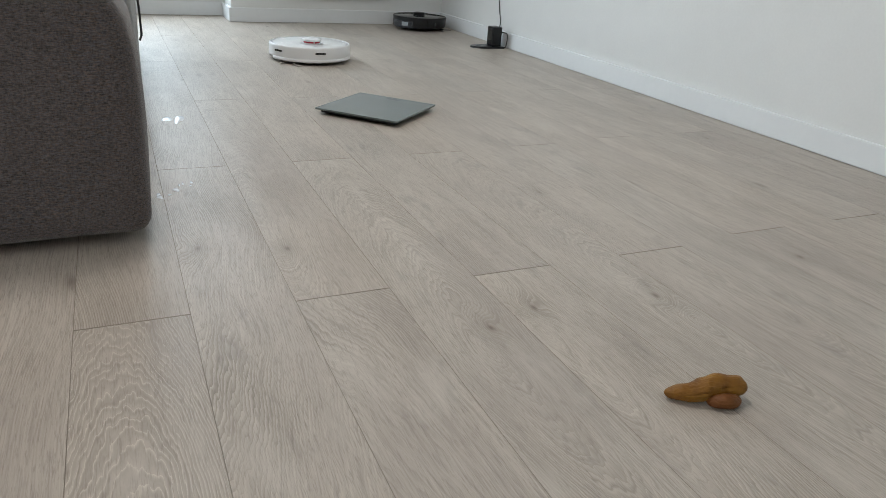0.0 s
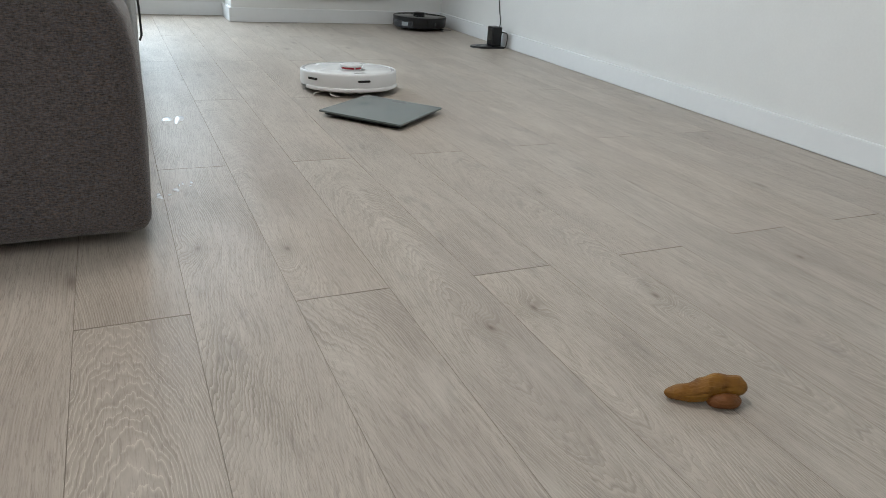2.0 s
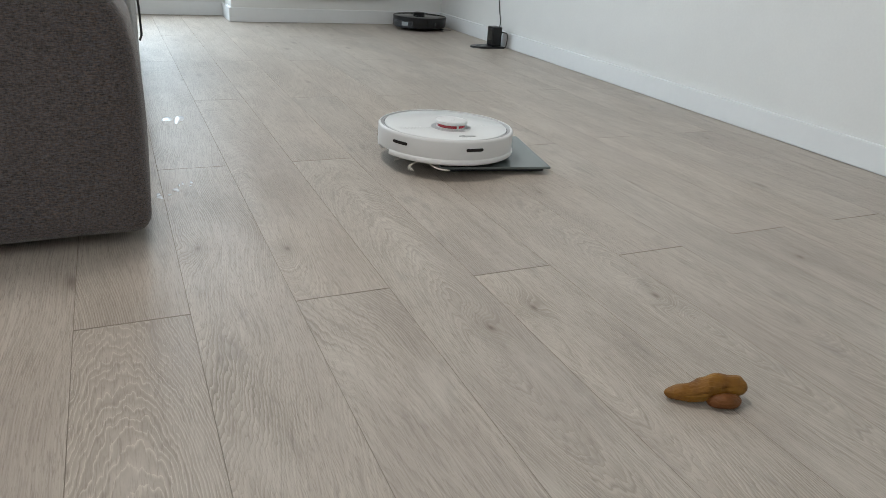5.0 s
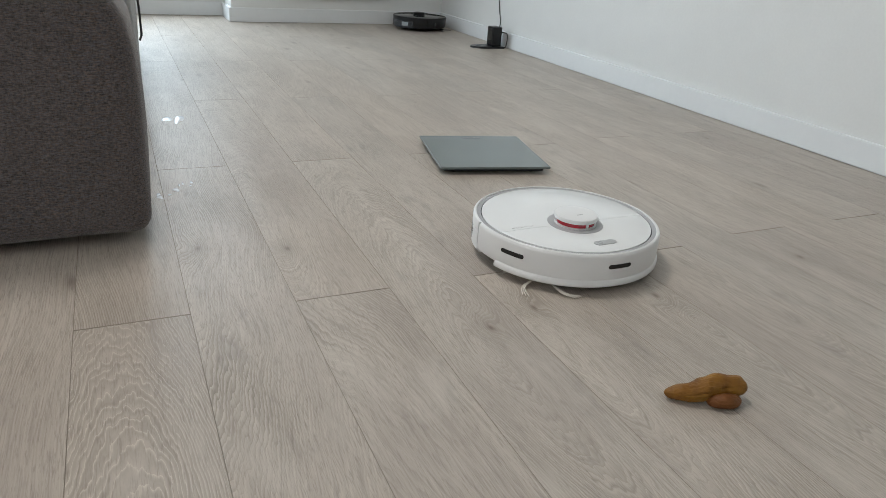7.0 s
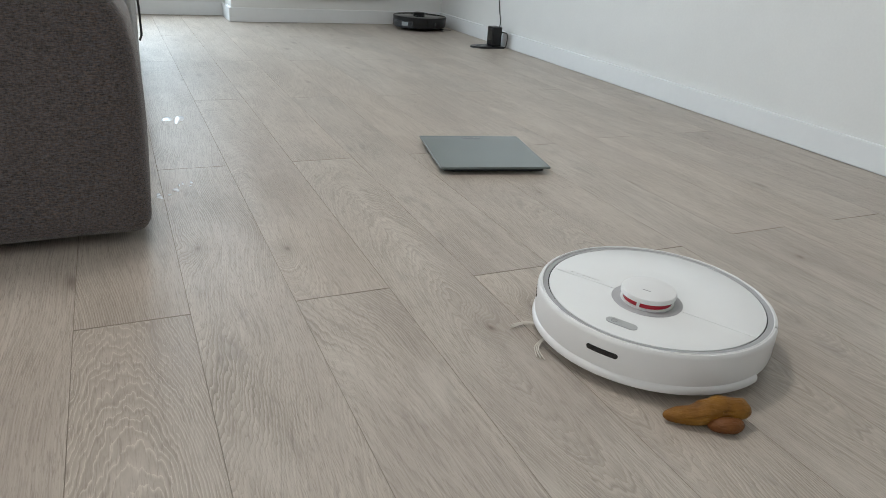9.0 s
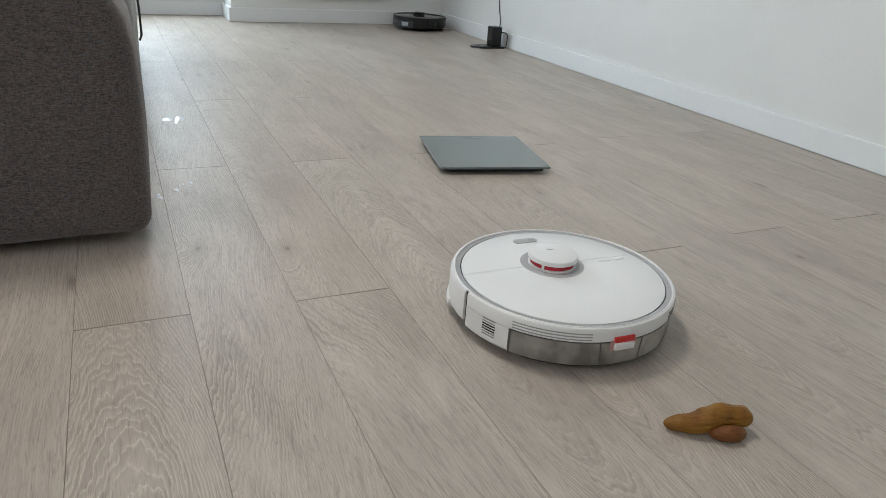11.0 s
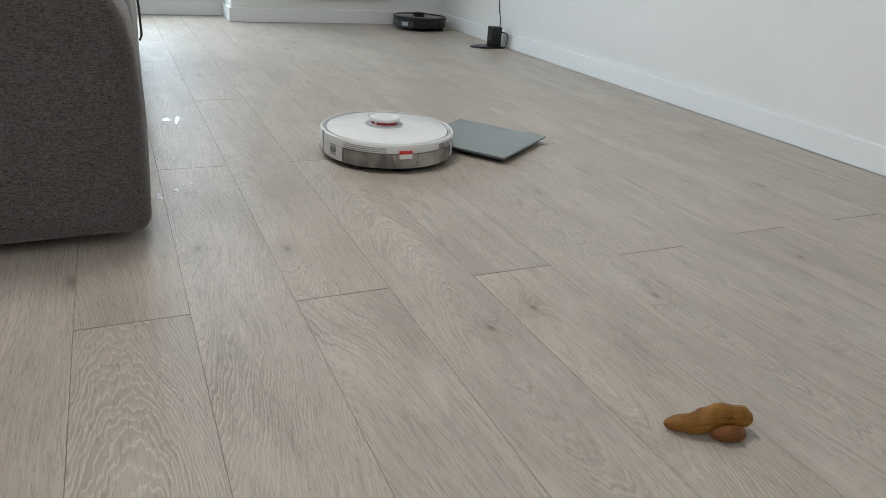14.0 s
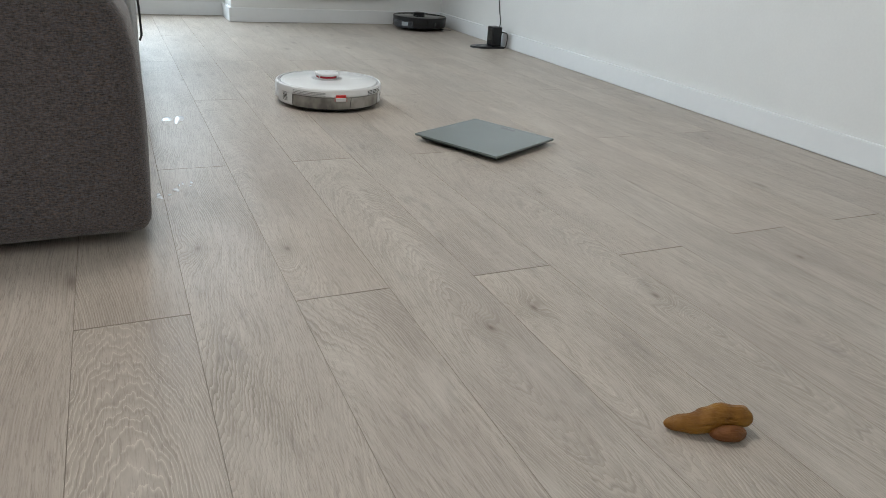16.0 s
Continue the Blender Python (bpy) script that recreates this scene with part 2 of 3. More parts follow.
def rubber_brown(name, low, mid, high):
    m, n, l, bs = material(name)
    co = coords(n)
    fine, broad = noise_node(n, l, co, 260.0, 4), noise_node(n, l, co, 32.0, 3)
    crease = noise_node(n, l, mapping(n, l, co, (22.0, 150.0, 150.0)), 1.0, 3, 0.6)
    c = ramp(n, l, broad, [(0.3, low), (0.5, mid), (0.72, high)])
    c = mix(n, l, mnode(n, l, "MULTIPLY_ADD", crease, 2.2, -1.20, clamp=True), c, (0.120, 0.046, 0.008))
    l.new(c, bs.inputs["Base Color"])
    l.new(mnode(n, l, "MULTIPLY_ADD", fine, 0.2, 0.42), bs.inputs["Roughness"])
    bs.inputs["Specular IOR Level"].default_value = 0.35
    h = mnode(n, l, "ADD", mnode(n, l, "MULTIPLY", fine, 0.25), mnode(n, l, "MULTIPLY", crease, 1.2))
    bump(n, l, bs, h, 0.9, 0.0030)
    return m


BROWN = rubber_brown("ochre_brown_rubber", (0.150, 0.056, 0.006), (0.222, 0.096, 0.011), (0.290, 0.140, 0.018))
REDBROWN = rubber_brown("red_brown_rubber", (0.105, 0.032, 0.006), (0.148, 0.049, 0.010), (0.185, 0.068, 0.014))


def pane_glass():
    m, n, l, bs = material("window_glass")
    bs.inputs["Base Color"].default_value = (0.95, 0.98, 0.97, 1)
    bs.inputs["Roughness"].default_value = 0.0
    bs.inputs["Transmission Weight"].default_value = 1.0
    bs.inputs["IOR"].default_value = 1.45
    return m


PANE = pane_glass()


# ---- mesh helpers ----
def mesh_of(bm, name, mat, smooth=40):
    """A mesh with soft shading over gentle bends; small bevels between flat faces are shaded crisp."""
    bmesh.ops.recalc_face_normals(bm, faces=bm.faces)
    flat = smooth == 40 and sum(1 for f in bm.faces if f.calc_area() > 3e-5 and max(abs(c) for c in f.normal) > 0.9999) == 6
    smooth = 5 if flat else smooth
    me = bpy.data.meshes.new(name)
    for f in bm.faces:
        f.smooth = smooth > 0
    for e in bm.edges:
        if len(e.link_faces) == 2 and e.calc_face_angle(0) > radians(smooth):
            e.smooth = False
    bm.to_mesh(me)
    bm.free()
    me.materials.append(mat)
    return me


def part(name, bm, mat, parent, label="", smooth=40):
    ob = new(name, mesh_of(bm, name, mat, smooth))
    ob.parent = parent
    return tagged(ob, label)


def box(bm, x0, x1, y0, y1, z0, z1, bev=0.0, seg=2):
    r = bmesh.ops.create_cube(bm, size=1.0)
    vs = r["verts"]
    for v in vs:
        v.co = Vector(((x0 + x1) / 2 + v.co.x * (x1 - x0), (y0 + y1) / 2 + v.co.y * (y1 - y0), (z0 + z1) / 2 + v.co.z * (z1 - z0)))
    if bev:
        es = list({e for v in vs for e in v.link_edges})
        bmesh.ops.bevel(bm, geom=es, offset=bev, segments=seg, profile=0.5, affect="EDGES")
    return bm


def boxed(*a, **k):
    return box(bmesh.new(), *a, **k)


def arc(profile, a0=0.0, a1=360.0, seg=96, cx=0.0, cy=0.0, bm=None):
    """Solid of revolution about a vertical axis: a closed outline of (radius, height), swept from a0 to a1 degrees."""
    bm = bm or bmesh.new()
    full = abs(a1 - a0) >= 359.9
    n = seg if full else seg + 1
    rows = []
    for i in range(n):
        a = radians(a0 + (a1 - a0) * i / seg)
        rows.append([bm.verts.new((cx + r * math.cos(a), cy + r * math.sin(a), z)) for r, z in profile])
    k = len(profile)
    for i in range(seg):
        p, q = rows[i], rows[(i + 1) % n]
        for j in range(k):
            bm.faces.new((p[j], q[j], q[(j + 1) % k], p[(j + 1) % k]))
    if not full:
        bm.faces.new(rows[0][::-1])
        bm.faces.new(rows[-1])
    return bm


def disc(profile, seg=96, cx=0.0, cy=0.0):
    """A turned body: (radius, height) from the bottom's middle to the top's middle."""
    bm = bmesh.new()
    lo, hi = bm.verts.new((cx, cy, profile[0][1])), bm.verts.new((cx, cy, profile[-1][1]))
    rows = [[bm.verts.new((cx + r * math.cos(2 * math.pi * i / seg), cy + r * math.sin(2 * math.pi * i / seg), z)) for i in range(seg)] for r, z in profile[1:-1]]
    for i in range(seg):
        j = (i + 1) % seg
        bm.faces.new((lo, rows[0][j], rows[0][i]))
        bm.faces.new((hi, rows[-1][i], rows[-1][j]))
        for p, q in zip(rows, rows[1:]):
            bm.faces.new((p[i], p[j], q[j], q[i]))
    return bm


def tube(pts, radii, seg=10, bm=None, wob=0.0, crease=None):
    """A round tube along points, closed at both ends."""
    bm = bm or bmesh.new()
    pts = [Vector(p) for p in pts]
    if isinstance(radii, (int, float)):
        radii = [radii] * len(pts)
    rows, side = [], None
    for i, p in enumerate(pts):
        d = (pts[min(i + 1, len(pts) - 1)] - pts[max(i - 1, 0)]).normalized()
        if side is None:
            side = d.orthogonal().normalized()
        side = (side - d * side.dot(d)).normalized()
        up = d.cross(side)
        ring = []
        for k in range(seg):
            a = 2 * math.pi * k / seg
            v = side * math.cos(a) + up * math.sin(a)
            r = radii[i] * (1 + (wob * noise.noise((p + v * radii[i]) * 60) if wob else 0))
            if wob:
                r *= 1 + 0.25 * wob * noise.noise((p + v * radii[i]) * 190)
            if crease:
                r *= 1 - 0.15 * math.exp(-((1 - v.dot(crease)) / 0.006) ** 2)
            ring.append(bm.verts.new(p + v * r))
        rows.append(ring)
    for p, q in zip(rows, rows[1:]):
        for k in range(seg):
            bm.faces.new((p[k], p[(k + 1) % seg], q[(k + 1) % seg], q[k]))
    bm.faces.new(rows[0][::-1])
    bm.faces.new(rows[-1])
    return bm


def smooth_path(pts, steps=8):
    """Catmull-Rom through points of any width."""
    out, n = [], len(pts)
    for i in range(n - 1):
        p = [pts[max(i - 1, 0)], pts[i], pts[i + 1], pts[min(i + 2, n - 1)]]
        for s in range(steps):
            t = s / steps
            out.append(tuple(0.5 * (2 * b + (c - a) * t + (2 * a - 5 * b + 4 * c - d) * t * t + (3 * b - a - 3 * c + d) * t ** 3) for a, b, c, d in zip(*p)))
    out.append(tuple(pts[-1]))
    return out


def pill(length, height, depth, seg=8):
    """A lozenge lying along x, thin in y."""
    bm = bmesh.new()
    out = []
    r = height / 2
    for s, a0 in ((1, -90), (-1, 90)):
        for i in range(seg + 1):
            a = radians(a0 + 180 * i / seg)
            out.append((s * (length / 2 - r) + r * math.cos(a), r * math.sin(a)))
    f = [bm.verts.new((x, -depth / 2, z)) for x, z in out]
    b = [bm.verts.new((x, depth / 2, z)) for x, z in out]
    bm.faces.new(f)
    bm.faces.new(b[::-1])
    for i in range(len(out)):
        j = (i + 1) % len(out)
        bm.faces.new((f[i], b[i], b[j], f[j]))
    return bm


def thing(name, m, label, category, group="", kind=""):
    ob = new(name)
    ob.empty_display_size = 0.05
    ob.matrix_world = m
    return tagged(ob, label, category, group, kind)


def single(name, bm, mat, label, category="", kind="", smooth=40):
    return tagged(new(name, mesh_of(bm, name, mat, smooth)), label, category, "", kind)


# ---- the room ----
XL, XR, YB, YF, YREC, XREC, H = -2.60, 2.084, -2.60, 3.30, 3.585, 0.745, 2.55
T = 0.20
WIN = (-1.75, 0.65, 0.20, 2.35)   # back window: x from, x to, z from, z to
WEST = (-2.05, -0.05, 0.80, 2.20)  # side window: y from, y to, z from, z to


def wall_with_hole(x0, x1, y0, y1, hole):
    """A wall along x with one opening through it."""
    a, b, c, d = hole
    bm = bmesh.new()
    box(bm, x0, a, y0, y1, 0, H)
    box(bm, b, x1, y0, y1, 0, H)
    box(bm, a, b, y0, y1, 0, c)
    box(bm, a, b, y0, y1, d, H)
    return bm


single("wall_east", boxed(XR, XR + T, YB - T, YREC + T, 0, H), WALL, "long white painted wall", kind="structure")
west = wall_with_hole(YB - T, YREC + T, -XL, -XL + T, WEST)
bmesh.ops.rotate(west, verts=west.verts, cent=(0, 0, 0), matrix=Matrix.Rotation(radians(90), 3, "Z"))
single("wall_west", west, WALL, "white painted wall with a window", kind="structure")
single("wall_north", boxed(XREC, XR, YF, YREC + T, 0, H), WALL, "white wall that stands forward of the window bay", kind="structure")
single("wall_bay", wall_with_hole(XL, XREC, YREC, YREC + T, WIN), WALL, "white wall of the window bay", kind="structure")
single("wall_south", boxed(XL, XR, YB - T, YB, 0, H), WALL, "plain white painted wall", kind="structure")
single("ceiling", boxed(XL - T, XR + T, YB - T, YREC + T, H, H + 0.15), CEIL, "plain white ceiling", kind="structure")


def window(name, hole, y0, y1, inside):
    a, b, c, d = hole
    w = thing(name, pose(0, 0, 0), "white framed window with two clear panes", "window", kind="structure")
    ym = (y0 + y1) / 2
    f = bmesh.new()
    for x0, x1, z0, z1 in ((a, a + 0.06, c, d), (b - 0.06, b, c, d), (a + 0.06, b - 0.06, c, c + 0.06), (a + 0.06, b - 0.06, d - 0.06, d), ((a + b) / 2 - 0.05, (a + b) / 2 + 0.05, c + 0.06, d - 0.06)):
        box(f, x0, x1, ym - 0.03, ym + 0.03, z0, z1, 0.006)
    part("window_frame", f, FRAMEW, w)
    for x0, x1 in ((a + 0.06, (a + b) / 2 - 0.05), ((a + b) / 2 + 0.05, b - 0.06)):
        g = part("pane", boxed(x0, x1, ym - 0.004, ym + 0.004, c + 0.06, d - 0.06), PANE, w)
        g.visible_shadow = False
    s = sorted((ym, inside))
    part("window_sill", boxed(a - 0.04, b + 0.04, s[0], s[1], c - 0.03, c, 0.006), FRAMEW, w)
    return w


window("window_1", WIN, YREC + 0.08, YREC + T, YREC - 0.06)
window("window_2", WEST, -XL + 0.08, -XL + T, -XL - 0.06).matrix_world = pose(0, 0, 0, 0, 0, 90)



def ceiling_light():
    c = thing("ceiling_light", pose(0.15, 0.55, 0.0), "round white flush ceiling light, switched on", "lamp")
    part("housing", disc([(0, 2.47), (0.27, 2.47), (0.30, 2.50), (0.30, 2.55), (0, 2.55)], 48), FRAMEW, c)


ceiling_light()

# baseboards with a rounded upper edge
BBH, BBT = 0.081, 0.014


def baseboard(x0, x1, y0, y1, label):
    bm = boxed(x0, x1, y0, y1, 0.001, BBH, 0.0025)
    return single("baseboard", bm, TRIM, label, kind="structure")


baseboard(XR - BBT, XR, YB, YF, "white baseboard along the long wall")
baseboard(XREC - BBT, XR - BBT, YF - BBT, YF, "white baseboard on the forward wall")
baseboard(XREC - BBT, XREC, YF, YREC - BBT, "white baseboard on the return of the bay")
baseboard(XL, XREC, YREC - BBT, YREC, "white baseboard in the window bay")
baseboard(XL, XL + BBT, YB, YREC - BBT, "white baseboard on the far side of the sofa")


# ---- radiator on the forward wall ----
def radiator():
    r = thing("radiator", pose(1.355, 3.262, 0.0), "white enamel panel radiator hung low on the wall", "radiator")
    part("front_panel", boxed(-0.36, 0.36, -0.030, -0.004, 0.182, 0.62, 0.006), RADIATOR, r)
    part("rear_panel", boxed(-0.36, 0.36, 0.004, 0.020, 0.182, 0.60, 0.006), RADIATOR, r)
    for x in (-0.25, 0.25):
        part("bracket", boxed(x - 0.02, x + 0.02, 0.020, 0.037, 0.22, 0.56, 0.003), RADIATOR, r)
    part("top_grille", boxed(-0.36, 0.36, -0.029, 0.019, 0.622, 0.632, 0.003), RADIATOR, r)


radiator()


# ---- sofa ----
def cushion(x0, x1, y0, y1, z0, z1, r, puff=0.012, cut=10):
    """An upholstered block: rounded edges, faces that swell a little and are not quite even."""
    bm = boxed(x0, x1, y0, y1, z0, z1, r, 5)
    bmesh.ops.subdivide_edges(bm, edges=[e for e in bm.edges if e.calc_length() > 0.15], cuts=cut, use_grid_fill=True)
    c, h = Vector(((x0 + x1) / 2, (y0 + y1) / 2, (z0 + z1) / 2)), Vector(((x1 - x0) / 2, (y1 - y0) / 2, (z1 - z0) / 2))
    bm.normal_update()
    for v in bm.verts:
        u = [min(1, abs((v.co[i] - c[i]) / h[i])) for i in range(3)]
        u.sort()
        s = (1 - u[0] ** 2) * (1 - u[1] ** 2)
        v.co += v.normal * (puff * s + 0.003 * noise.noise(v.co * 5))
    return bm


def sofa():
    s = thing("sofa", pose(0.126, 0.150, 0.0, 0, 0, -1.2), "charcoal grey melange fabric sofa on low feet", "sofa")
    near = cushion(-0.98, 0.0, 0.0, 0.27, 0.022, 0.62, 0.030, 0.012)
    for v in near.verts:
        lean = 0.05 * max(0.0, v.co.z - 0.28) + 4.0 * max(0.0, min(v.co.z, 0.46) - 0.36) ** 2
        v.co.x -= lean * min(1.0, max(0.0, (v.co.x + 0.6) / 0.6))
    part("armrest", near, SOFA, s)
    part("armrest", cushion(-0.98, 0.0, 2.10, 2.36, 0.030, 0.62, 0.035, 0.010), SOFA, s)
    part("seat_base", boxed(-0.97, -0.03, 0.268, 2.102, 0.045, 0.24, 0.02, 3), SOFA, s)
    for y in (0.285, 1.19):
        c = part("seat_cushion", cushion(-0.70, 0.004 if y < 1 else 0.016, y, y + 0.895, 0.105, 0.43, 0.045, 0.012), SEAT, s, "grey-green seat cushion, paled by painted-in window light")
    part("piping", tube([(0.024, 1.202, 0.183), (0.031, 1.20, 0.20), (0.031, 1.20, 0.28), (0.024, 1.20, 0.40)], 0.0034, 8), PIPING, c, "black piping")
    for y in (0.285, 1.19):
        part("back_cushion", cushion(-0.92, -0.66, y, y + 0.895, 0.40, 0.82, 0.06, 0.03), SOFA, s)
    part("backrest", cushion(-1.04, -0.90, 0.0, 2.36, 0.05, 0.74, 0.04, 0.005), SOFA, s)
    for x in (-0.90, -0.12):
        for y in (0.13, 2.23):
            part("foot", arc([(0.0005, 0), (0.022, 0), (0.025, 0.034), (0.0005, 0.034)], 0, 360, 16, x, y), BLACK, s, "short black foot")


sofa()


# ---- white robot vacuum: front towards +y, middle on the floor at the origin ----
def on_rim(bm, angle, radius, z):
    """Turns a flat piece that faces -y so that it sits on the rim at that angle."""
    m = Matrix.Rotation(radians(angle), 4, "Z") @ Matrix.Translation((radius, 0, z)) @ Matrix.Rotation(radians(90), 4, "Z")
    bmesh.ops.transform(bm, matrix=m, verts=bm.verts)
    return bm


def rim_slot(radius, a0, a1, z, h, depth=0.003):
    """A rounded slot that follows the rim."""
    bm = bmesh.new()
    n = 22
    half = (a1 - a0) / 2
    rad = h / 2
    wide = radians(half) * radius
    front, back = [], []
    outline = []
    for s, t0 in ((1, -90), (-1, 90)):
        for i in range(n // 2 + 1):
            a = radians(t0 + 180 * i / (n // 2))
            outline.append((s * (wide - rad) + rad * math.cos(a), rad * math.sin(a)))
        if s == 1:
            outline += [(wide - rad - (2 * (wide - rad)) * k / 8, rad) for k in range(1, 8)]
        else:
            outline += [(-(wide - rad) + (2 * (wide - rad)) * k / 8, -rad) for k in range(1, 8)]
    mid = radians((a0 + a1) / 2)
    for u, v in outline:
        a = mid + u / radius
        front.append(bm.verts.new(((radius + 0.0006) * math.cos(a), (radius + 0.0006) * math.sin(a), z + v)))
        back.append(bm.verts.new(((radius - depth) * math.cos(a), (radius - depth) * math.sin(a), z + v)))
    k = len(outline)
    # strips from the upper to the lower edge keep the face on the curve
    spine = []
    for j in range(9):
        a = mid + (-(wide - rad) + 2 * (wide - rad) * j / 8) / radius
        spine.append(bm.verts.new(((radius + 0.0006) * math.cos(a), (radius + 0.0006) * math.sin(a), z)))

    def nearest(i):
        u = outline[i][0]
        t = (u + (wide - rad)) / (2 * (wide - rad)) if wide > rad else 0
        return max(0, min(8, round(t * 8)))
    for i in range(k):
        j = (i + 1) % k
        p, q = nearest(i), nearest(j)
        if p == q:
            bm.faces.new((front[i], front[j], spine[p]))
        else:
            bm.faces.new((front[i], front[j], spine[q], spine[p]))
        bm.faces.new((front[i], back[i], back[j], front[j]))
    return bm


def white_robot():
    r = thing("robot_vacuum", pose(0, 0, 0), "round white robot vacuum with red lidar turret, driving over the floor", "robot vacuum")
    zt = 0.0740
    # chassis and shell
    part("chassis", disc([(0, 0.012), (0.150, 0.012), (0.168, 0.020), (0.168, 0.046), (0, 0.046)]), UNDER, r, "black underside")
    part("rear_shell", arc([(0.150, 0.0515), (0.1745, 0.0515), (0.1760, 0.053), (0.1760, 0.0705), (0.1745, zt - 0.001), (0.1715, zt), (0.1700, zt - 0.002), (0.150, zt - 0.006)], 188, 352, 110), WHITE, r)
    for a0, a1 in ((188, 215.6), (324.4, 352)):
        cov = part("side_cover", arc([(0.150, 0.012), (0.170, 0.012), (0.1758, 0.018), (0.1762, 0.0518), (0.150, 0.0518)], a0, a1, 20), WHITE, r)
        mid = 204.5 if a0 < 200 else 335.5
        for i in range(7):
            part("vent_slot", rim_slot(0.1761, mid - 3.9, mid + 3.9, 0.0265 + i * 0.0042, 0.0019), SLOTM if 1 < i < 5 else GREY, cov)
    # slim vents in the rear shell
    for a0, a1, mt in ((217, 254, GREY), (303, 311, SLOTM), (312.5, 321, SLOTM), (322.5, 329, SLOTM)):
        for i in range(3):
            part("vent_slot", rim_slot(0.1760, a0, a1, 0.0560 + i * 0.0046, 0.0016 if mt is GREY else 0.0022), mt, r)
    # water tank
    tank = part("water_tank", arc([(0.160, 0.012), (0.168, 0.0105), (0.1735, 0.0135), (0.1747, 0.020), (0.1745, 0.0495), (0.160, 0.0505)], 216, 324, 90), SMOKE, r, "smoky see-through water tank")
    part("tank_core", arc([(0.140, 0.013), (0.158, 0.013), (0.158, 0.050), (0.140, 0.050)], 217, 323, 60), TANKIN, tank, "grey inner tank wall")
    part("tank_frame", arc([(0.156, 0.0072), (0.1660, 0.0072), (0.1690, 0.0095), (0.156, 0.0100)], 222, 318, 60), UNDER, tank, "dark lower lip of the tank")
    for a, lean in ((-101.5, 1.2), (-78.5, -1.2)):
        part("tank_rib", tube([(0.1752 * math.cos(radians(a + lean)), 0.1752 * math.sin(radians(a + lean)), 0.017), (0.1752 * math.cos(radians(a)), 0.1752 * math.sin(radians(a)), 0.049)], 0.0010, 6), DARKLINE, tank)
    part("tank_edge", arc([(0.1740, 0.0497), (0.1754, 0.0497), (0.1754, 0.0509), (0.1740, 0.0509)], 216, 324, 80), DARKLINE, tank, "dark seam of the tank")
    for a in (216.3, 323.7):
        part("tank_edge", tube([(0.1752 * math.cos(radians(a)), 0.1752 * math.sin(radians(a)), 0.0125), (0.1752 * math.cos(radians(a)), 0.1752 * math.sin(radians(a)), 0.0503)], 0.0009, 6), DARKLINE, tank)
    # release tab
    tab = part("release_tab", on_rim(boxed(-0.0165, 0.0165, -0.004, 0.004, -0.0058, 0.0058, 0.002), -90, 0.1768, 0.0455), WHITE, r, "white release tab with red top")
    part("tab_top", on_rim(boxed(-0.0165, 0.0165, -0.0035, 0.0035, -0.0045, 0.0045, 0.0015), -90, 0.1757, 0.0555), REDTAB, tab, "red tab top")
    part("tab_recess", on_rim(boxed(-0.021, 0.021, -0.0015, 0.0015, -0.008, 0.0075, 0.001), -90, 0.1752, 0.0465), plain("tab_recess_rose", (0.42, 0.24, 0.23), 0.4), tab)
    # bumper
    bum = part("bumper", arc([(0.160, 0.024), (0.1765, 0.024), (0.1775, 0.030), (0.1772, 0.068), (0.1760, 0.0720), (0.1742, zt), (0.1715, zt), (0.1700, 0.068), (0.160, 0.066)], -6, 186, 120), WHITE, r, "white front bumper")
    part("bumper_skirt", arc([(0.162, 0.0125), (0.1750, 0.0125), (0.1798, 0.0155), (0.1806, 0.0195), (0.1800, 0.0230), (0.1782, 0.0262), (0.1765, 0.0275), (0.162, 0.0265)], 14, 166, 100), WHITE, bum)
    for a0, a1 in ((81.6, 96.6), (17.8, 33.2)):
        part("sensor_window", rim_slot(0.1774, a0, a1, 0.0518, 0.0078), SLOTM, bum, "black sensor window")
    part("bumper_gap", arc([(0.150, 0.024), (0.1735, 0.024), (0.1735, 0.071), (0.150, 0.071)], 186, 188, 3), SLOTM, r)
    part("bumper_gap", arc([(0.150, 0.024), (0.1735, 0.024), (0.1735, 0.071), (0.150, 0.071)], 352, 354, 3), SLOTM, r)
    # top
    part("deck", disc([(0, 0.046), (0.1700, 0.046), (0.1702, 0.0722), (0.1622, 0.0724), (0.1618, 0.0690), (0, 0.0690)]), SILVER, r, "silver ring round the lid")
    part("rim_rail", arc([(0.1695, 0.066), (0.1716, 0.066), (0.1722, zt + 0.0004), (0.1712, zt + 0.0010), (0.1700, zt + 0.0002)], 0, 360, 128), WHITE, r)
    lid_z = 0.0735
    # the lid is split across, behind the turret's middle
    for name, keep in (("front_lid", 1), ("rear_lid", -1)):
        bm = disc([(0, 0.0688), (0.1600, 0.0688), (0.1606, 0.0712), (0.1602, 0.0728), (0.1588, lid_z), (0.08, lid_z + 0.0006), (0, lid_z + 0.0008)])
        cut = 0.031
        bmesh.ops.bisect_plane(bm, geom=bm.verts[:] + bm.edges[:] + bm.faces[:], plane_co=(0, cut + keep * 0.0004, 0), plane_no=(0, -keep, 0), clear_outer=True)
        bmesh.ops.holes_fill(bm, edges=[e for e in bm.edges if e.is_boundary])
        lid = part(name, bm, LID, r)
    part("lid_gap", arc([(0.1600, 0.0688), (0.1620, 0.0688), (0.1620, 0.0708), (0.1600, 0.0708)], 0, 360, 96), SLOTM, r)
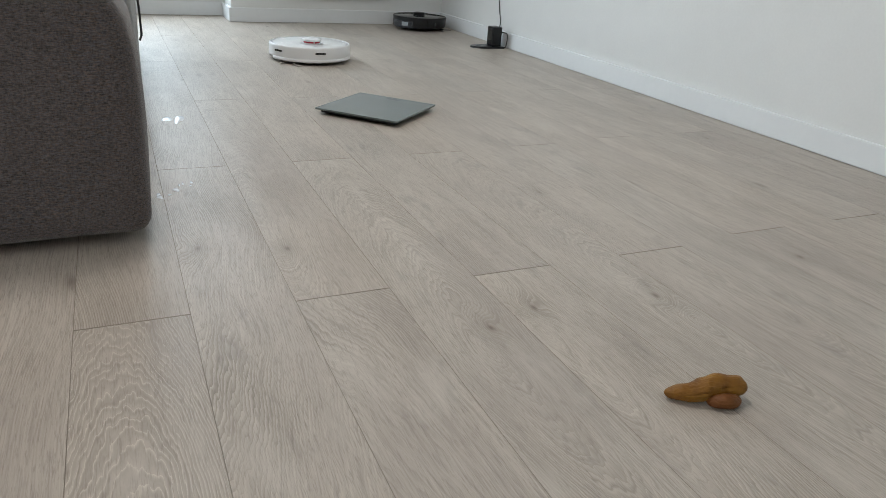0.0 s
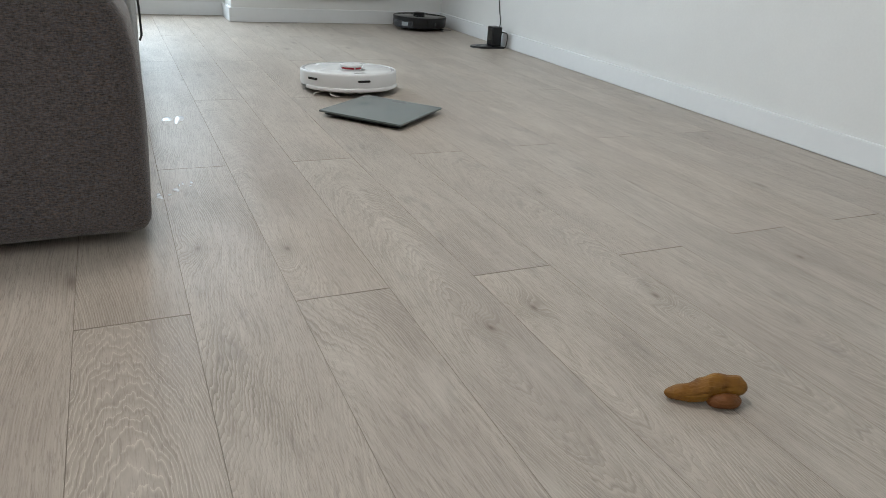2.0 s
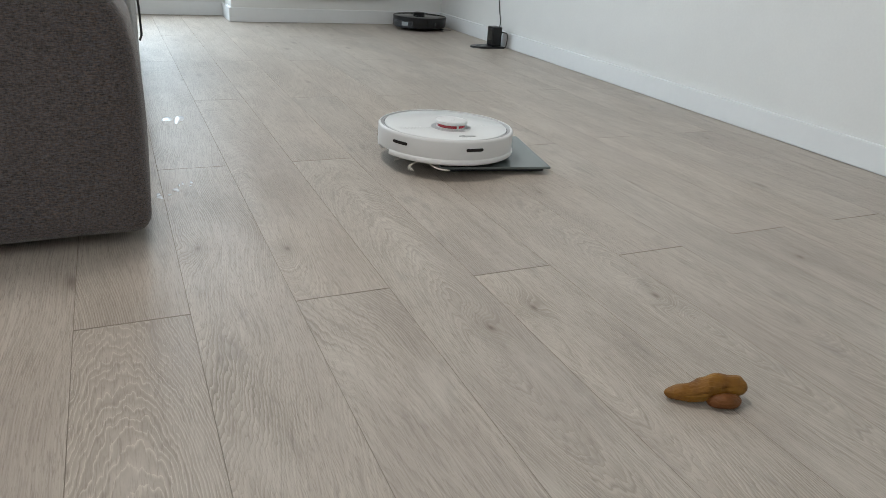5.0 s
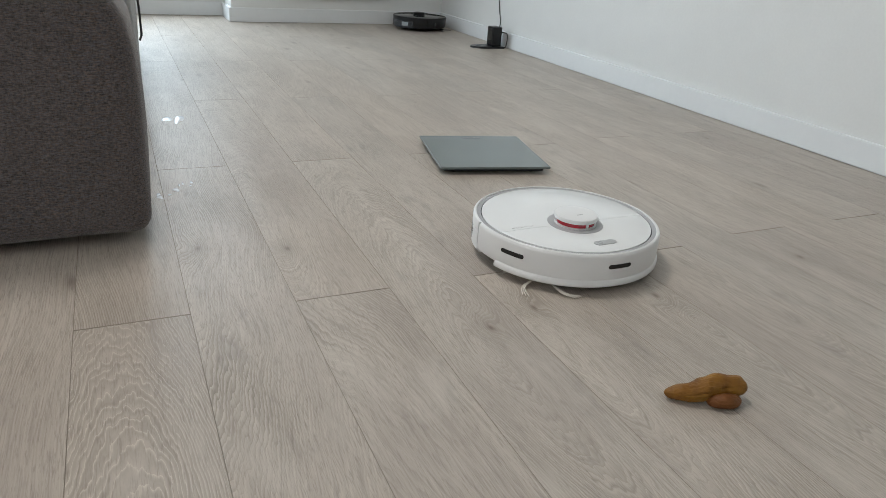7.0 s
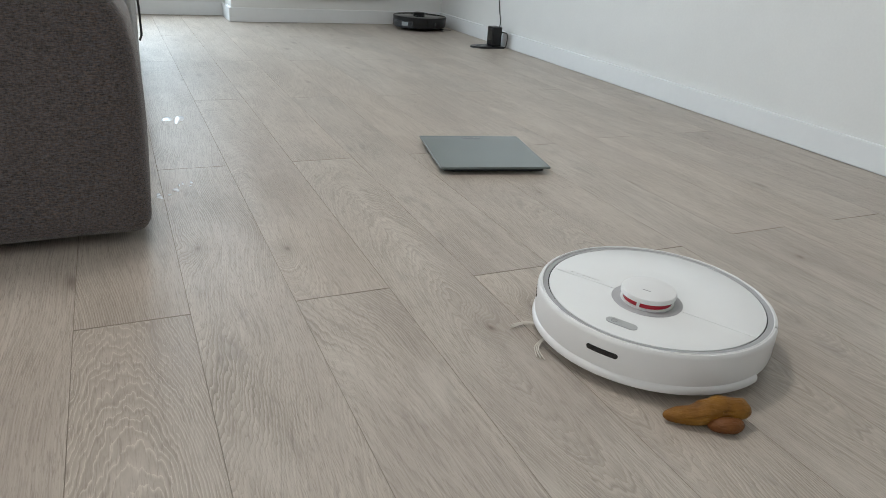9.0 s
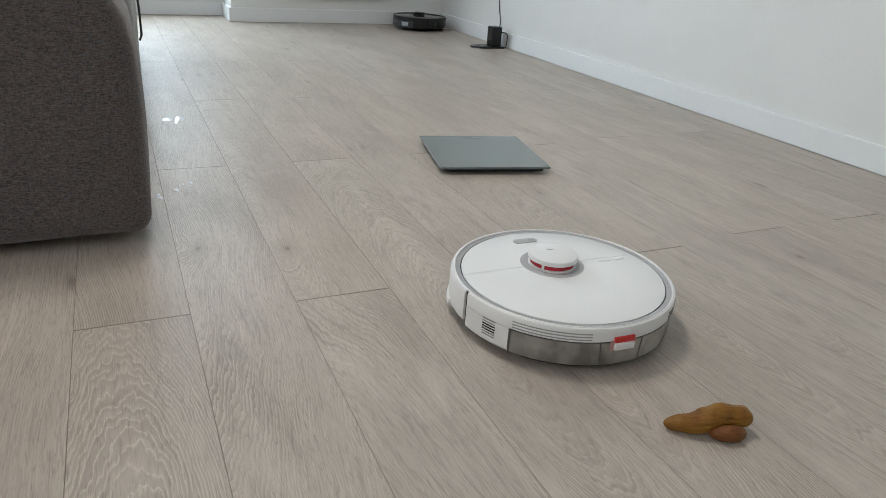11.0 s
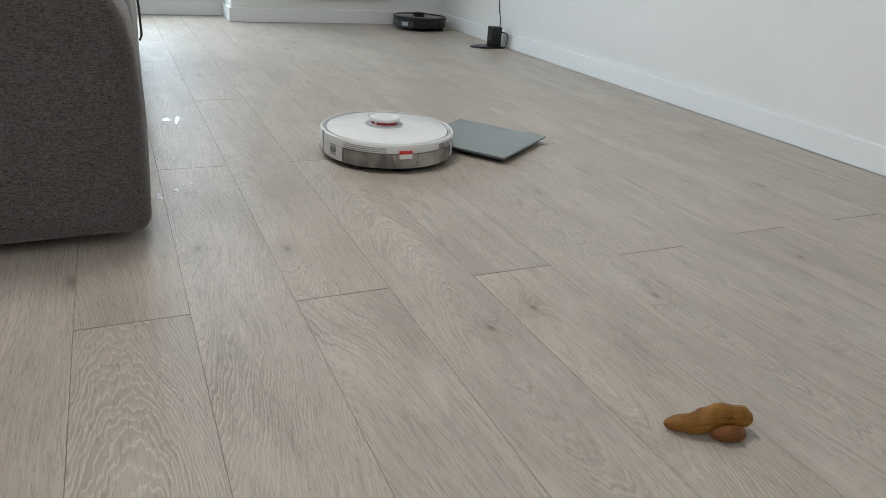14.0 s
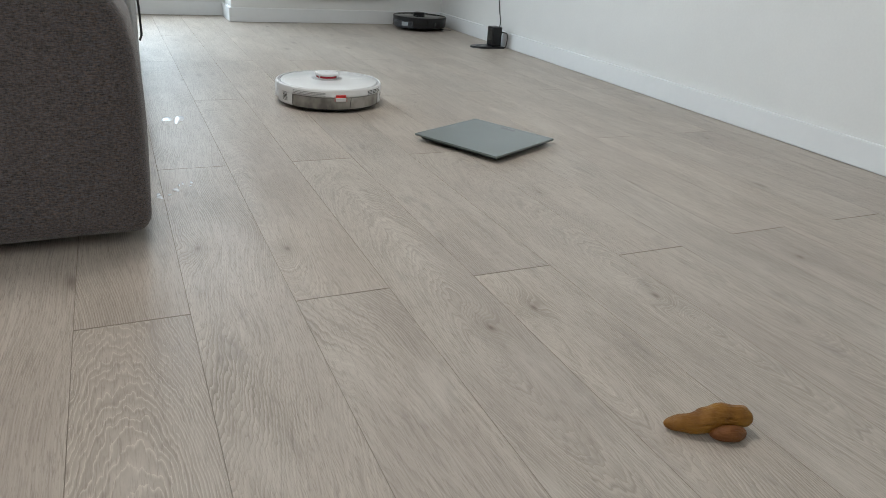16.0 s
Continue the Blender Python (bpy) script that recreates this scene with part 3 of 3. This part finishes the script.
    # faint lettering on the rear lid as plain bars
    for x in (0.128, 0.118, 0.109, 0.100, 0.091, 0.084):
        part("mark", boxed(x - 0.003, x + 0.003, 0.0190, 0.0230, lid_z - 0.0002, lid_z + 0.0008, 0.0001, 1), plain("mark_grey", (0.62, 0.62, 0.62), 0.3), lid)
    # lidar turret
    tx, ty = 0.0, 0.032
    base = part("turret_base", arc([(0.036, 0.0735), (0.0515, 0.0735), (0.0520, 0.0746), (0.0508, 0.0754), (0.036, 0.0752)], 0, 360, 72, tx, ty), SILVER, r, "silver ring under the turret")
    tur = part("lidar_turret", disc([(0, 0.0850), (0.0378, 0.0850), (0.0403, 0.0860), (0.0406, 0.0905), (0.0394, 0.0930), (0.0352, 0.0942), (0, 0.0945)], 72, tx, ty), WHITE, r, "white turret cap")
    part("red_band", disc([(0, 0.0740), (0.0362, 0.0740), (0.0362, 0.0852), (0, 0.0852)], 72, tx, ty), RED, tur, "red translucent lidar band")
    part("band_foot", arc([(0.0345, 0.0740), (0.0392, 0.0740), (0.0392, 0.0772), (0.0345, 0.0780)], 0, 360, 72, tx, ty), WHITE, tur)
    for a in (90, 217, 323):
        part("band_post", arc([(0.035, 0.0760), (0.0388, 0.0760), (0.0388, 0.0860), (0.035, 0.0860)], a - 3, a + 3, 3, tx, ty), WHITE, tur)
    part("mark", boxed(-0.006, 0.006, ty + 0.010, ty + 0.0115, 0.0940, 0.0948, 0.0001, 1), GREY, tur)
    # buttons
    bt = pill(0.046, 0.016, 0.0014)
    bmesh.ops.transform(bt, matrix=Matrix.Translation((0, 0.1255, lid_z + 0.0006)) @ Matrix.Rotation(radians(90), 4, "X"), verts=bt.verts)
    btn = part("button", bt, plain("button_grey", (0.40, 0.41, 0.41), 0.3), r, "grey oval button")
    part("button_ring", arc([(0.0038, lid_z + 0.001), (0.0046, lid_z + 0.001), (0.0046, lid_z + 0.0016), (0.0038, lid_z + 0.0016)], 0, 360, 24, 0.011, 0.1255), GREY, btn)
    # wheels and castor
    for sx in (-1, 1):
        wh = arc([(0.010, -0.012), (0.031, -0.012), (0.034, -0.008), (0.034, 0.008), (0.031, 0.012), (0.010, 0.012)], 0, 360, 28)
        bmesh.ops.transform(wh, matrix=Matrix.Translation((sx * 0.108, 0, 0.034)) @ Matrix.Rotation(radians(90), 4, "Y"), verts=wh.verts)
        part("wheel", wh, UNDER, r)
    ca = arc([(0.002, -0.009), (0.012, -0.009), (0.013, 0), (0.012, 0.009), (0.002, 0.009)], 0, 360, 20)
    bmesh.ops.transform(ca, matrix=Matrix.Translation((0, 0.128, 0.0132)) @ Matrix.Rotation(radians(90), 4, "Y"), verts=ca.verts)
    part("castor", ca, WHITE, r, "small white castor")
    # spinning side brush
    br = disc([(0, 0.006), (0.010, 0.006), (0.013, 0.012), (0, 0.013)], 24)
    for k in range(5):
        a = radians(72 * k)
        for s in (-0.05, 0.0, 0.05):
            pts = [(0.010 * math.cos(a), 0.010 * math.sin(a), 0.010), (0.034 * math.cos(a + s * 0.6), 0.034 * math.sin(a + s * 0.6), 0.0075), (0.060 * math.cos(a + s + 0.16), 0.060 * math.sin(a + s + 0.16), 0.0045), (0.078 * math.cos(a + s * 1.6 + 0.42), 0.078 * math.sin(a + s * 1.6 + 0.42), 0.0020)]
            tube(smooth_path(pts, 4), 0.0010, 5, br)
    brush = part("side_brush", br, BRISTLE, r, "side brush with cream bristles")
    brush.location = (0.098, 0.100, 0.001)
    return r, brush


ROBOT, BRUSH = white_robot()


# ---- bathroom scale ----
def glass_scale():
    s = thing("bathroom_scale", pose(0, 0, 0), "square silver-grey glass bathroom scale lying on the floor", "scale")
    h = 0.1460
    part("glass_platform", boxed(-h, h, -h, h, 0.0158, 0.0210, 0.0012, 2), GLASSTOP, s)
    part("glass_rim", boxed(-h + 0.001, h - 0.001, -h + 0.001, h - 0.001, 0.0148, 0.0156), GLASSEDGE, s, "greenish glass edge")
    body = part("body", boxed(-h + 0.012, h - 0.012, -h + 0.014, h - 0.014, 0.0045, 0.0146, 0.004), UNDER, s, "black plastic tray")
    for x in (-1, 1):
        for y in (-1, 1):
            part("foot", arc([(0.0005, 0.0), (0.013, 0.0), (0.014, 0.005), (0.0005, 0.0055)], 0, 360, 20, x * 0.105, y * 0.105), UNDER, body)
    d = part("display", boxed(-0.026, 0.026, 0.108, 0.130, 0.0205, 0.0212, 0.0002, 1), DISPLAY, s, "unlit display window")
    part("display_line", boxed(-0.026, 0.026, 0.1302, 0.1312, 0.0205, 0.0212), GREY, d)
    return s


SCALE = glass_scale()


# ---- rubber dropping ----
def dropping():
    d = thing("rubber_dropping", pose(0, 0, 0), "brown rubber joke dog dropping on the floor", "toy")
    up = smooth_path([(0.0030, 0.0085, 0.0105, 0.0012), (0.0065, 0.0092, 0.0100, 0.0052), (0.0135, 0.0092, 0.0098, 0.0088), (0.0215, 0.0071, 0.0114, 0.0112), (0.0320, 0.0052, 0.0130, 0.0128), (0.0435, 0.0048, 0.0146, 0.0142),
                      (0.0566, 0.0062, 0.0175, 0.0156), (0.0727, 0.0098, 0.0205, 0.0156), (0.0870, 0.0100, 0.0210, 0.0147), (0.1000, 0.0080, 0.0205, 0.0142), (0.1080, 0.0065, 0.0197, 0.0122), (0.1135, 0.0058, 0.0192, 0.0076), (0.1163, 0.0056, 0.0190, 0.0022)], 8)
    part("upper_coil", tube([p[:3] for p in up], [p[3] for p in up], 72, wob=0.13, crease=Vector((0, -0.97, 0.22)).normalized()), BROWN, d, smooth=80)
    lo = smooth_path([(0.0565, -0.0030, 0.0070, 0.0014), (0.0600, -0.0050, 0.0075, 0.0056), (0.0660, -0.0095, 0.0092, 0.0090), (0.0761, -0.0126, 0.0106, 0.0104), (0.0869, -0.0124, 0.0104, 0.0102), (0.0975, -0.0085, 0.0085, 0.0074), (0.1030, -0.0060, 0.0075, 0.0022)], 7)
    part("lower_coil", tube([p[:3] for p in lo], [p[3] for p in lo], 32, wob=0.10), REDBROWN, d, "redder brown lower coil", smooth=80)
    return d


DROPPING = dropping()


# ---- black robot vacuum parked in the corner ----
def black_robot():
    r = thing("robot_vacuum", pose(1.850, 3.096, 0.0, 0, 0, 178), "parked black robot vacuum with smoky dust bin in the corner", "robot vacuum")
    part("body", disc([(0, 0.014), (0.145, 0.014), (0.160, 0.022), (0.163, 0.035), (0.163, 0.066), (0.160, 0.074), (0, 0.074)]), BLACK, r)
    part("rim", arc([(0.150, 0.070), (0.1645, 0.068), (0.1652, 0.076), (0.1625, 0.0805), (0.152, 0.0795)], 0, 360, 80), BLACK, r)
    part("lid", disc([(0, 0.070), (0.152, 0.070), (0.152, 0.0780), (0.150, 0.0787), (0, 0.0792)]), BLACKG, r, "glossy black lid")
    part("lidar_turret", disc([(0, 0.078), (0.034, 0.078), (0.036, 0.080), (0.036, 0.095), (0.033, 0.0975), (0, 0.098)], 48, 0.0, -0.015), BLACK, r)
    b = part("dust_bin", arc([(0.150, 0.020), (0.163, 0.018), (0.1665, 0.024), (0.1665, 0.058), (0.150, 0.060)], -12, 56, 50), SMOKEB, r, "smoky see-through dust bin")
    part("bin_insert", arc([(0.1635, 0.030), (0.1672, 0.030), (0.1672, 0.052), (0.1635, 0.052)], 30, 45, 10), BINGREY, b, "pale grey filter frame")
    part("slot", rim_slot(0.1635, 103, 106.5, 0.045, 0.022), SLOTM, r)
    part("seam", arc([(0.160, 0.024), (0.1642, 0.024), (0.1642, 0.066), (0.160, 0.066)], 86, 86.7, 2), SLOTM, r)
    for sx in (-1, 1):
        wh = arc([(0.010, -0.010), (0.030, -0.010), (0.032, 0), (0.030, 0.010), (0.010, 0.010)], 0, 360, 24)
        bmesh.ops.transform(wh, matrix=Matrix.Translation((sx * 0.105, 0, 0.032)) @ Matrix.Rotation(radians(90), 4, "Y"), verts=wh.verts)
        part("wheel", wh, UNDER, r)
    br = disc([(0, 0.006), (0.010, 0.006), (0.012, 0.014), (0, 0.014)], 16)
    for k in range(3):
        a = radians(120 * k + 75)
        for s in (-0.12, 0.0, 0.12):
            tube([(0.008 * math.cos(a), 0.008 * math.sin(a), 0.010), (0.07 * math.cos(a + s), 0.07 * math.sin(a + s), 0.0022)], 0.0011, 4, br)
    bo = part("side_brush", br, BLACK, r)
    bo.location = (-0.115, 0.085, 0.0)


black_robot()


# ---- charging dock with its cable ----
def dock():
    d = thing("charging_dock", pose(1.998, 2.392, 0.0), "small black charging dock against the wall", "charging dock")
    base = bmesh.new()
    out = [(0.045, -0.055), (0.045, 0.055)] + [(-0.045 + 0.09 * math.cos(radians(a)), 0.055 * math.sin(radians(a))) for a in range(90, 271, 15)]
    lo = [base.verts.new((x, y, 0.0)) for x, y in out]
    hi = [base.verts.new((x * 0.97, y * 0.94, 0.009)) for x, y in out]
    base.faces.new(lo[::-1])
    base.faces.new(hi)
    for i in range(len(out)):
        j = (i + 1) % len(out)
        base.faces.new((lo[i], lo[j], hi[j], hi[i]))
    part("base_plate", base, BLACK, d)
    part("tower", boxed(-0.020, 0.034, -0.036, 0.036, 0.009, 0.110, 0.006, 3), BLACK, d)
    part("signal_window", boxed(-0.0225, -0.019, -0.028, 0.028, 0.040, 0.102, 0.001), BLACKG, d, "glossy signal window")
    for y in (-0.026, 0.026):
        part("contact", boxed(-0.085, -0.055, y - 0.006, y + 0.006, 0.0075, 0.0125, 0.002), GREY, d, "metal charging contact")
    c = [(2.026, 2.352, 0.085), (2.046, 2.330, 0.080), (2.052, 2.330, 0.050), (2.050, 2.334, 0.016), (2.050, 2.350, 0.0045), (2.060, 2.41, 0.0045), (2.066, 2.455, 0.02), (2.066, 2.468, 0.075), (2.076, 2.470, 0.105)]
    part_pts = smooth_path(c, 6)
    single("power_cable", tube(part_pts + smooth_path([(2.079, 2.472, 0.125), (2.080, 2.505, 0.205), (2.080, 2.535, 0.32), (2.080, 2.555, 0.46)], 8), 0.0026, 8), CABLE, "thin black power cable hanging down the wall", "cable")


dock()


# ---- wet drops on the floor, their glints painted in as white ----
def drops():
    rnd = random.Random(4)

    def blob(x, y, rx, ry, label, turn=0.0):
        bm = bmesh.new()
        n, h = 36, 0.0014
        top = bm.verts.new((0, 0, h))
        mid, low = [], []
        ph = rnd.uniform(0, 6)
        for i in range(n):
            a = 2 * math.pi * i / n
            k = 1 + 0.20 * math.sin(2 * a + ph) + 0.14 * math.sin(3 * a + 2 * ph)
            mid.append(bm.verts.new((rx * 0.75 * k * math.cos(a), ry * 0.75 * k * math.sin(a), h * 0.85)))
            low.append(bm.verts.new((rx * k * math.cos(a), ry * k * math.sin(a), 0.0)))
        for i in range(n):
            j = (i + 1) % n
            bm.faces.new((top, mid[i], mid[j]))
            bm.faces.new((mid[i], low[i], low[j], mid[j]))
        ob = single("drop", bm, DROP, label, "spill", smooth=80)
        ob.matrix_world = pose(x, y, 0.0006, 0, 0, turn)
        tagged(ob, group="white drops beside the sofa")
    big, small = "wet blob spilled on the floor, its glint painted white", "tiny drop spilled on the floor, its glint painted white"
    blob(0.216, 1.066, 0.013, 0.030, big, -8)
    blob(0.249, 1.058, 0.012, 0.048, big, -6)
    blob(0.152, 0.402, 0.005, 0.013, small)
    blob(0.150, 0.420, 0.0035, 0.009, small)
    blob(0.172, 0.412, 0.0035, 0.006, small)
    blob(0.188, 0.441, 0.0058, 0.012, small)
    blob(0.197, 0.470, 0.0025, 0.006, small)
    blob(0.205, 0.478, 0.0028, 0.006, small)
    blob(0.224, 0.484, 0.0034, 0.007, small)
    blob(0.220, 0.462, 0.002, 0.004, small)


drops()


# ---- laminate boards ----
def boards():
    floor = single("floor", boxed(XL - T, XR + T, YB - T, YREC + T, -0.20, -0.0025), JOINT, "pale greige oak laminate floor", kind="structure")
    w, length, ch, gap, chy, gapy = 0.1594, 1.4300, 0.00045, 0.0001, 0.0009, 0.0005
    shared = {}
    rnd = random.Random(11)

    def board_mesh(l):
        key = round(l, 3)
        if key not in shared:
            bm = bmesh.new()
            a, b = w / 2 - gap, l / 2 - gapy
            lo = [bm.verts.new((x, y, -0.0024)) for x, y in ((-a, -b), (a, -b), (a, b), (-a, b))]
            md = [bm.verts.new((x, y, -ch)) for x, y in ((-a, -b), (a, -b), (a, b), (-a, b))]
            hi = [bm.verts.new((x, y, 0.0)) for x, y in ((-a + ch, -b + chy), (a - ch, -b + chy), (a - ch, b - chy), (-a + ch, b - chy))]
            bm.faces.new(hi)
            for i in range(4):
                j = (i + 1) % 4
                bm.faces.new((lo[i], lo[j], md[j], md[i]))
                bm.faces.new((md[i], md[j], hi[j], hi[i]))
            shared[key] = mesh_of(bm, "board", OAK, 1)
            shared[key].materials.append(BEVEL)
            for i, f in enumerate(shared[key].polygons):
                f.material_index = 0 if i == 0 else 1
        return shared[key]

    k0 = math.floor((XL - 0.02) / w)
    for k in range(k0, math.ceil(XR / w)):
        # even and odd rows are laid half a board apart
        if k % 2 == 0:
            joint = -0.129 if 0 < k < 8 else (-0.107 if k >= 8 else -0.123)
        else:
            joint = 0.590 if k < 6 else (0.605 if k < 9 else 0.635)
        y = joint - 3 * length
        while y < YREC:
            y0, y1 = max(y, YB - 0.05), min(y + length, YREC + 0.02)
            if y1 - y0 > 0.05:
                ob = new("board", board_mesh(y1 - y0))
                ob.location = ((k + 0.5) * w, (y0 + y1) / 2, 0.0)
                ob.parent = floor
                xm, ym = ob.location.x, ob.location.y
                ob.color = (rnd.choice((rnd.uniform(-0.25, 0.12), rnd.uniform(0.88, 1.25))), rnd.random(), 0.12, 1.0)
                ob["knot"] = (rnd.uniform(-0.06, 0.06), rnd.uniform(-0.6, 0.6), 0.8 if rnd.random() < 0.3 else 0.0)
                # boards whose figure is cut through the heart: where it lies across and along
                for hx, hy, lime in ((0.055, -0.92, 1.0), (0.345, 0.30, 0.55), (0.612, 0.15, 0.5), (0.93, -0.36, 0.45), (1.075, -0.16, 0.5), (0.560, -0.33, 0.3), (0.66, -0.30, 0.3)):
                    if math.floor(hx / w) == k and y0 < hy < y1:
                        ob.color = (0.5 - (hx - xm) / 0.4, 0.5 - 0.14 * (hy - ym) / 0.3, lime, 1.0)
                for hx, hy, size in ((0.352, 0.074, 0.9), (0.682, -0.264, 1.0), (0.584, -0.300, 1.0), (0.914, -0.290, 1.0), (1.324, -0.242, 1.0), (0.199, 0.117, 0.7), (1.829, 0.562, 1.0), (0.050, -0.9, 0.0)):
                    if math.floor(hx / w) == k and y0 < hy < y1:
                        ob["knot"] = (hx - xm, hy - ym, size)
            y += length


boards()


# ---- what moves ----
def motions():
    # time, x, y, heading, lift, pitch, roll
    rob = [(0, 0.8929, 2.0512, 181.9, 0, 0, 0), (0.5, 0.8844, 1.8942, 183, 0, 0, 0), (1, 0.8834, 1.7164, 181.5, 0, 0, 0),
           (1.5, 0.8861, 1.5492, 179.6, 0, 0, 0), (1.7, 0.882, 1.51, 183, 0, 0.6, 0), (2, 0.8832, 1.4311, 182.2, 0, 2.6, 0),
           (2.5, 0.8754, 1.2718, 183, 0, 3.1, 0), (3, 0.8769, 1.1096, 180.6, 0, 3.8, 0), (3.5, 0.8693, 0.9569, 182.1, 0, 4, 0),
           (4, 0.8666, 0.8178, 182.7, 0, 4.6, 0), (4.2, 0.8722, 0.7703, 181.3, 0, 4.5, 0), (4.5, 0.87, 0.674, 181.2, 0.01, 5, 0),
           (4.9, 0.869, 0.554, 181.2, 0.023, 1.5, -0.8), (5.3, 0.8685, 0.435, 181, 0.023, -0.6, -1), (5.6, 0.8683, 0.345, 180.8, 0.014, -3.6, -0.8),
           (5.9, 0.868, 0.257, 180.6, 0.004, -2.6, -0.3), (6.15, 0.8678, 0.184, 180.2, 0, -0.5, 0), (6.3, 0.86, 0.1329, 181, 0, 0, 0),
           (6.5, 0.8615, 0.0712, 178.8, 0, 0, 0), (7, 0.8494, -0.083, 181, 0, 0, 0), (7.5, 0.8478, -0.2308, 179, 0, 0, 0),
           (8, 0.8455, -0.3083, 178.8, 0, 0, 0), (8.5, 0.8371, -0.3615, 156.9, 0, 0, 0), (9, 0.8091, -0.3932, 119.5, 0, 0, 0),
           (9.2, 0.7871, -0.3951, 106.5, 0, 0, 0), (9.7, 0.751, -0.393, 72, 0, 0, 0), (10.2, 0.7235, -0.389, 35, 0, 0, 0),
           (10.6, 0.7115, -0.373, 8, 0, 0, 0), (10.9, 0.7095, -0.315, -2.4, 0, 0, 0), (11.3, 0.7057, -0.2036, -2.1, 0, 0, 0),
           (11.5, 0.7101, -0.1442, -2.2, 0, 0, 0), (12, 0.7125, 0.0074, -1.2, 0, 0, 0), (12.5, 0.7181, 0.1598, -2, 0, 0, 0),
           (13, 0.7243, 0.3061, -3, 0, 0, 0), (13.5, 0.7299, 0.4635, -2.9, 0, 0, 0), (14, 0.7384, 0.6091, -4.7, 0, 0, 0),
           (14.5, 0.7359, 0.7699, -1.7, 0, 0, 0), (15, 0.7435, 0.9146, -3.8, 0, 0, 0), (15.5, 0.7438, 1.073, -2.3, 0, 0, 0),
           (16, 0.7517, 1.2308, -2.9, 0, 0, 0)]
    walk(ROBOT, [(t, pose(x, y, z, rx, ry, a)) for t, x, y, a, z, rx, ry in rob])
    walk(BRUSH, [(i / 20, pose(0.098, 0.100, 0.001, 0, 0, 70 * i % 360)) for i in range(321)])
    sc = [(0, 0.8676, 1.0598, -47.1), (1.68, 0.8676, 1.0598, -47.1), (1.8, 0.8679, 1.0543, -47.6), (2, 0.8711, 1.0207, -49.2), (2.5, 0.8797, 0.8768, -47.4),
          (3, 0.8972, 0.7403, -41.3), (3.5, 0.9279, 0.6166, -32), (4, 0.9724, 0.5354, -16.4), (4.2, 0.9792, 0.5218, -12.1), (4.35, 0.9808, 0.5195, -11.8),
          (4.6, 0.9808, 0.5195, -11.8), (13, 0.9808, 0.5195, -11.8), (13.08, 0.9823, 0.5233, -12.5), (13.2, 0.9925, 0.5428, -16.3), (13.5, 1.0166, 0.6037, -32.2),
          (13.8, 1.0311, 0.6355, -46.3), (14.1, 1.0479, 0.6527, -57.2), (14.35, 1.0583, 0.6543, -62.8), (14.5, 1.0603, 0.6543, -63.5), (14.7, 1.0603, 0.6543, -63.5),
          (16, 1.0603, 0.6543, -63.5)]
    walk(SCALE, [(t, pose(x, y, 0, 0, 0, a)) for t, x, y, a in sc])
    dr = [(0.0, 0.7155, -0.5459, -18.0), (8.1, 0.7155, -0.5459, -18.0), (8.3, 0.7150, -0.5462, -18.3), (8.5, 0.7120, -0.5490, -20.0), (9.0, 0.6805, -0.5840, -20.0), (9.2, 0.6712, -0.5950, -19.4), (9.4, 0.6702, -0.5980, -19.0), (9.7, 0.6701, -0.5981, -19.0), (16.0, 0.6701, -0.5981, -19.0)]
    walk(DROPPING, [(t, pose(x, y, 0, 0, 0, a)) for t, x, y, a in dr])


motions()
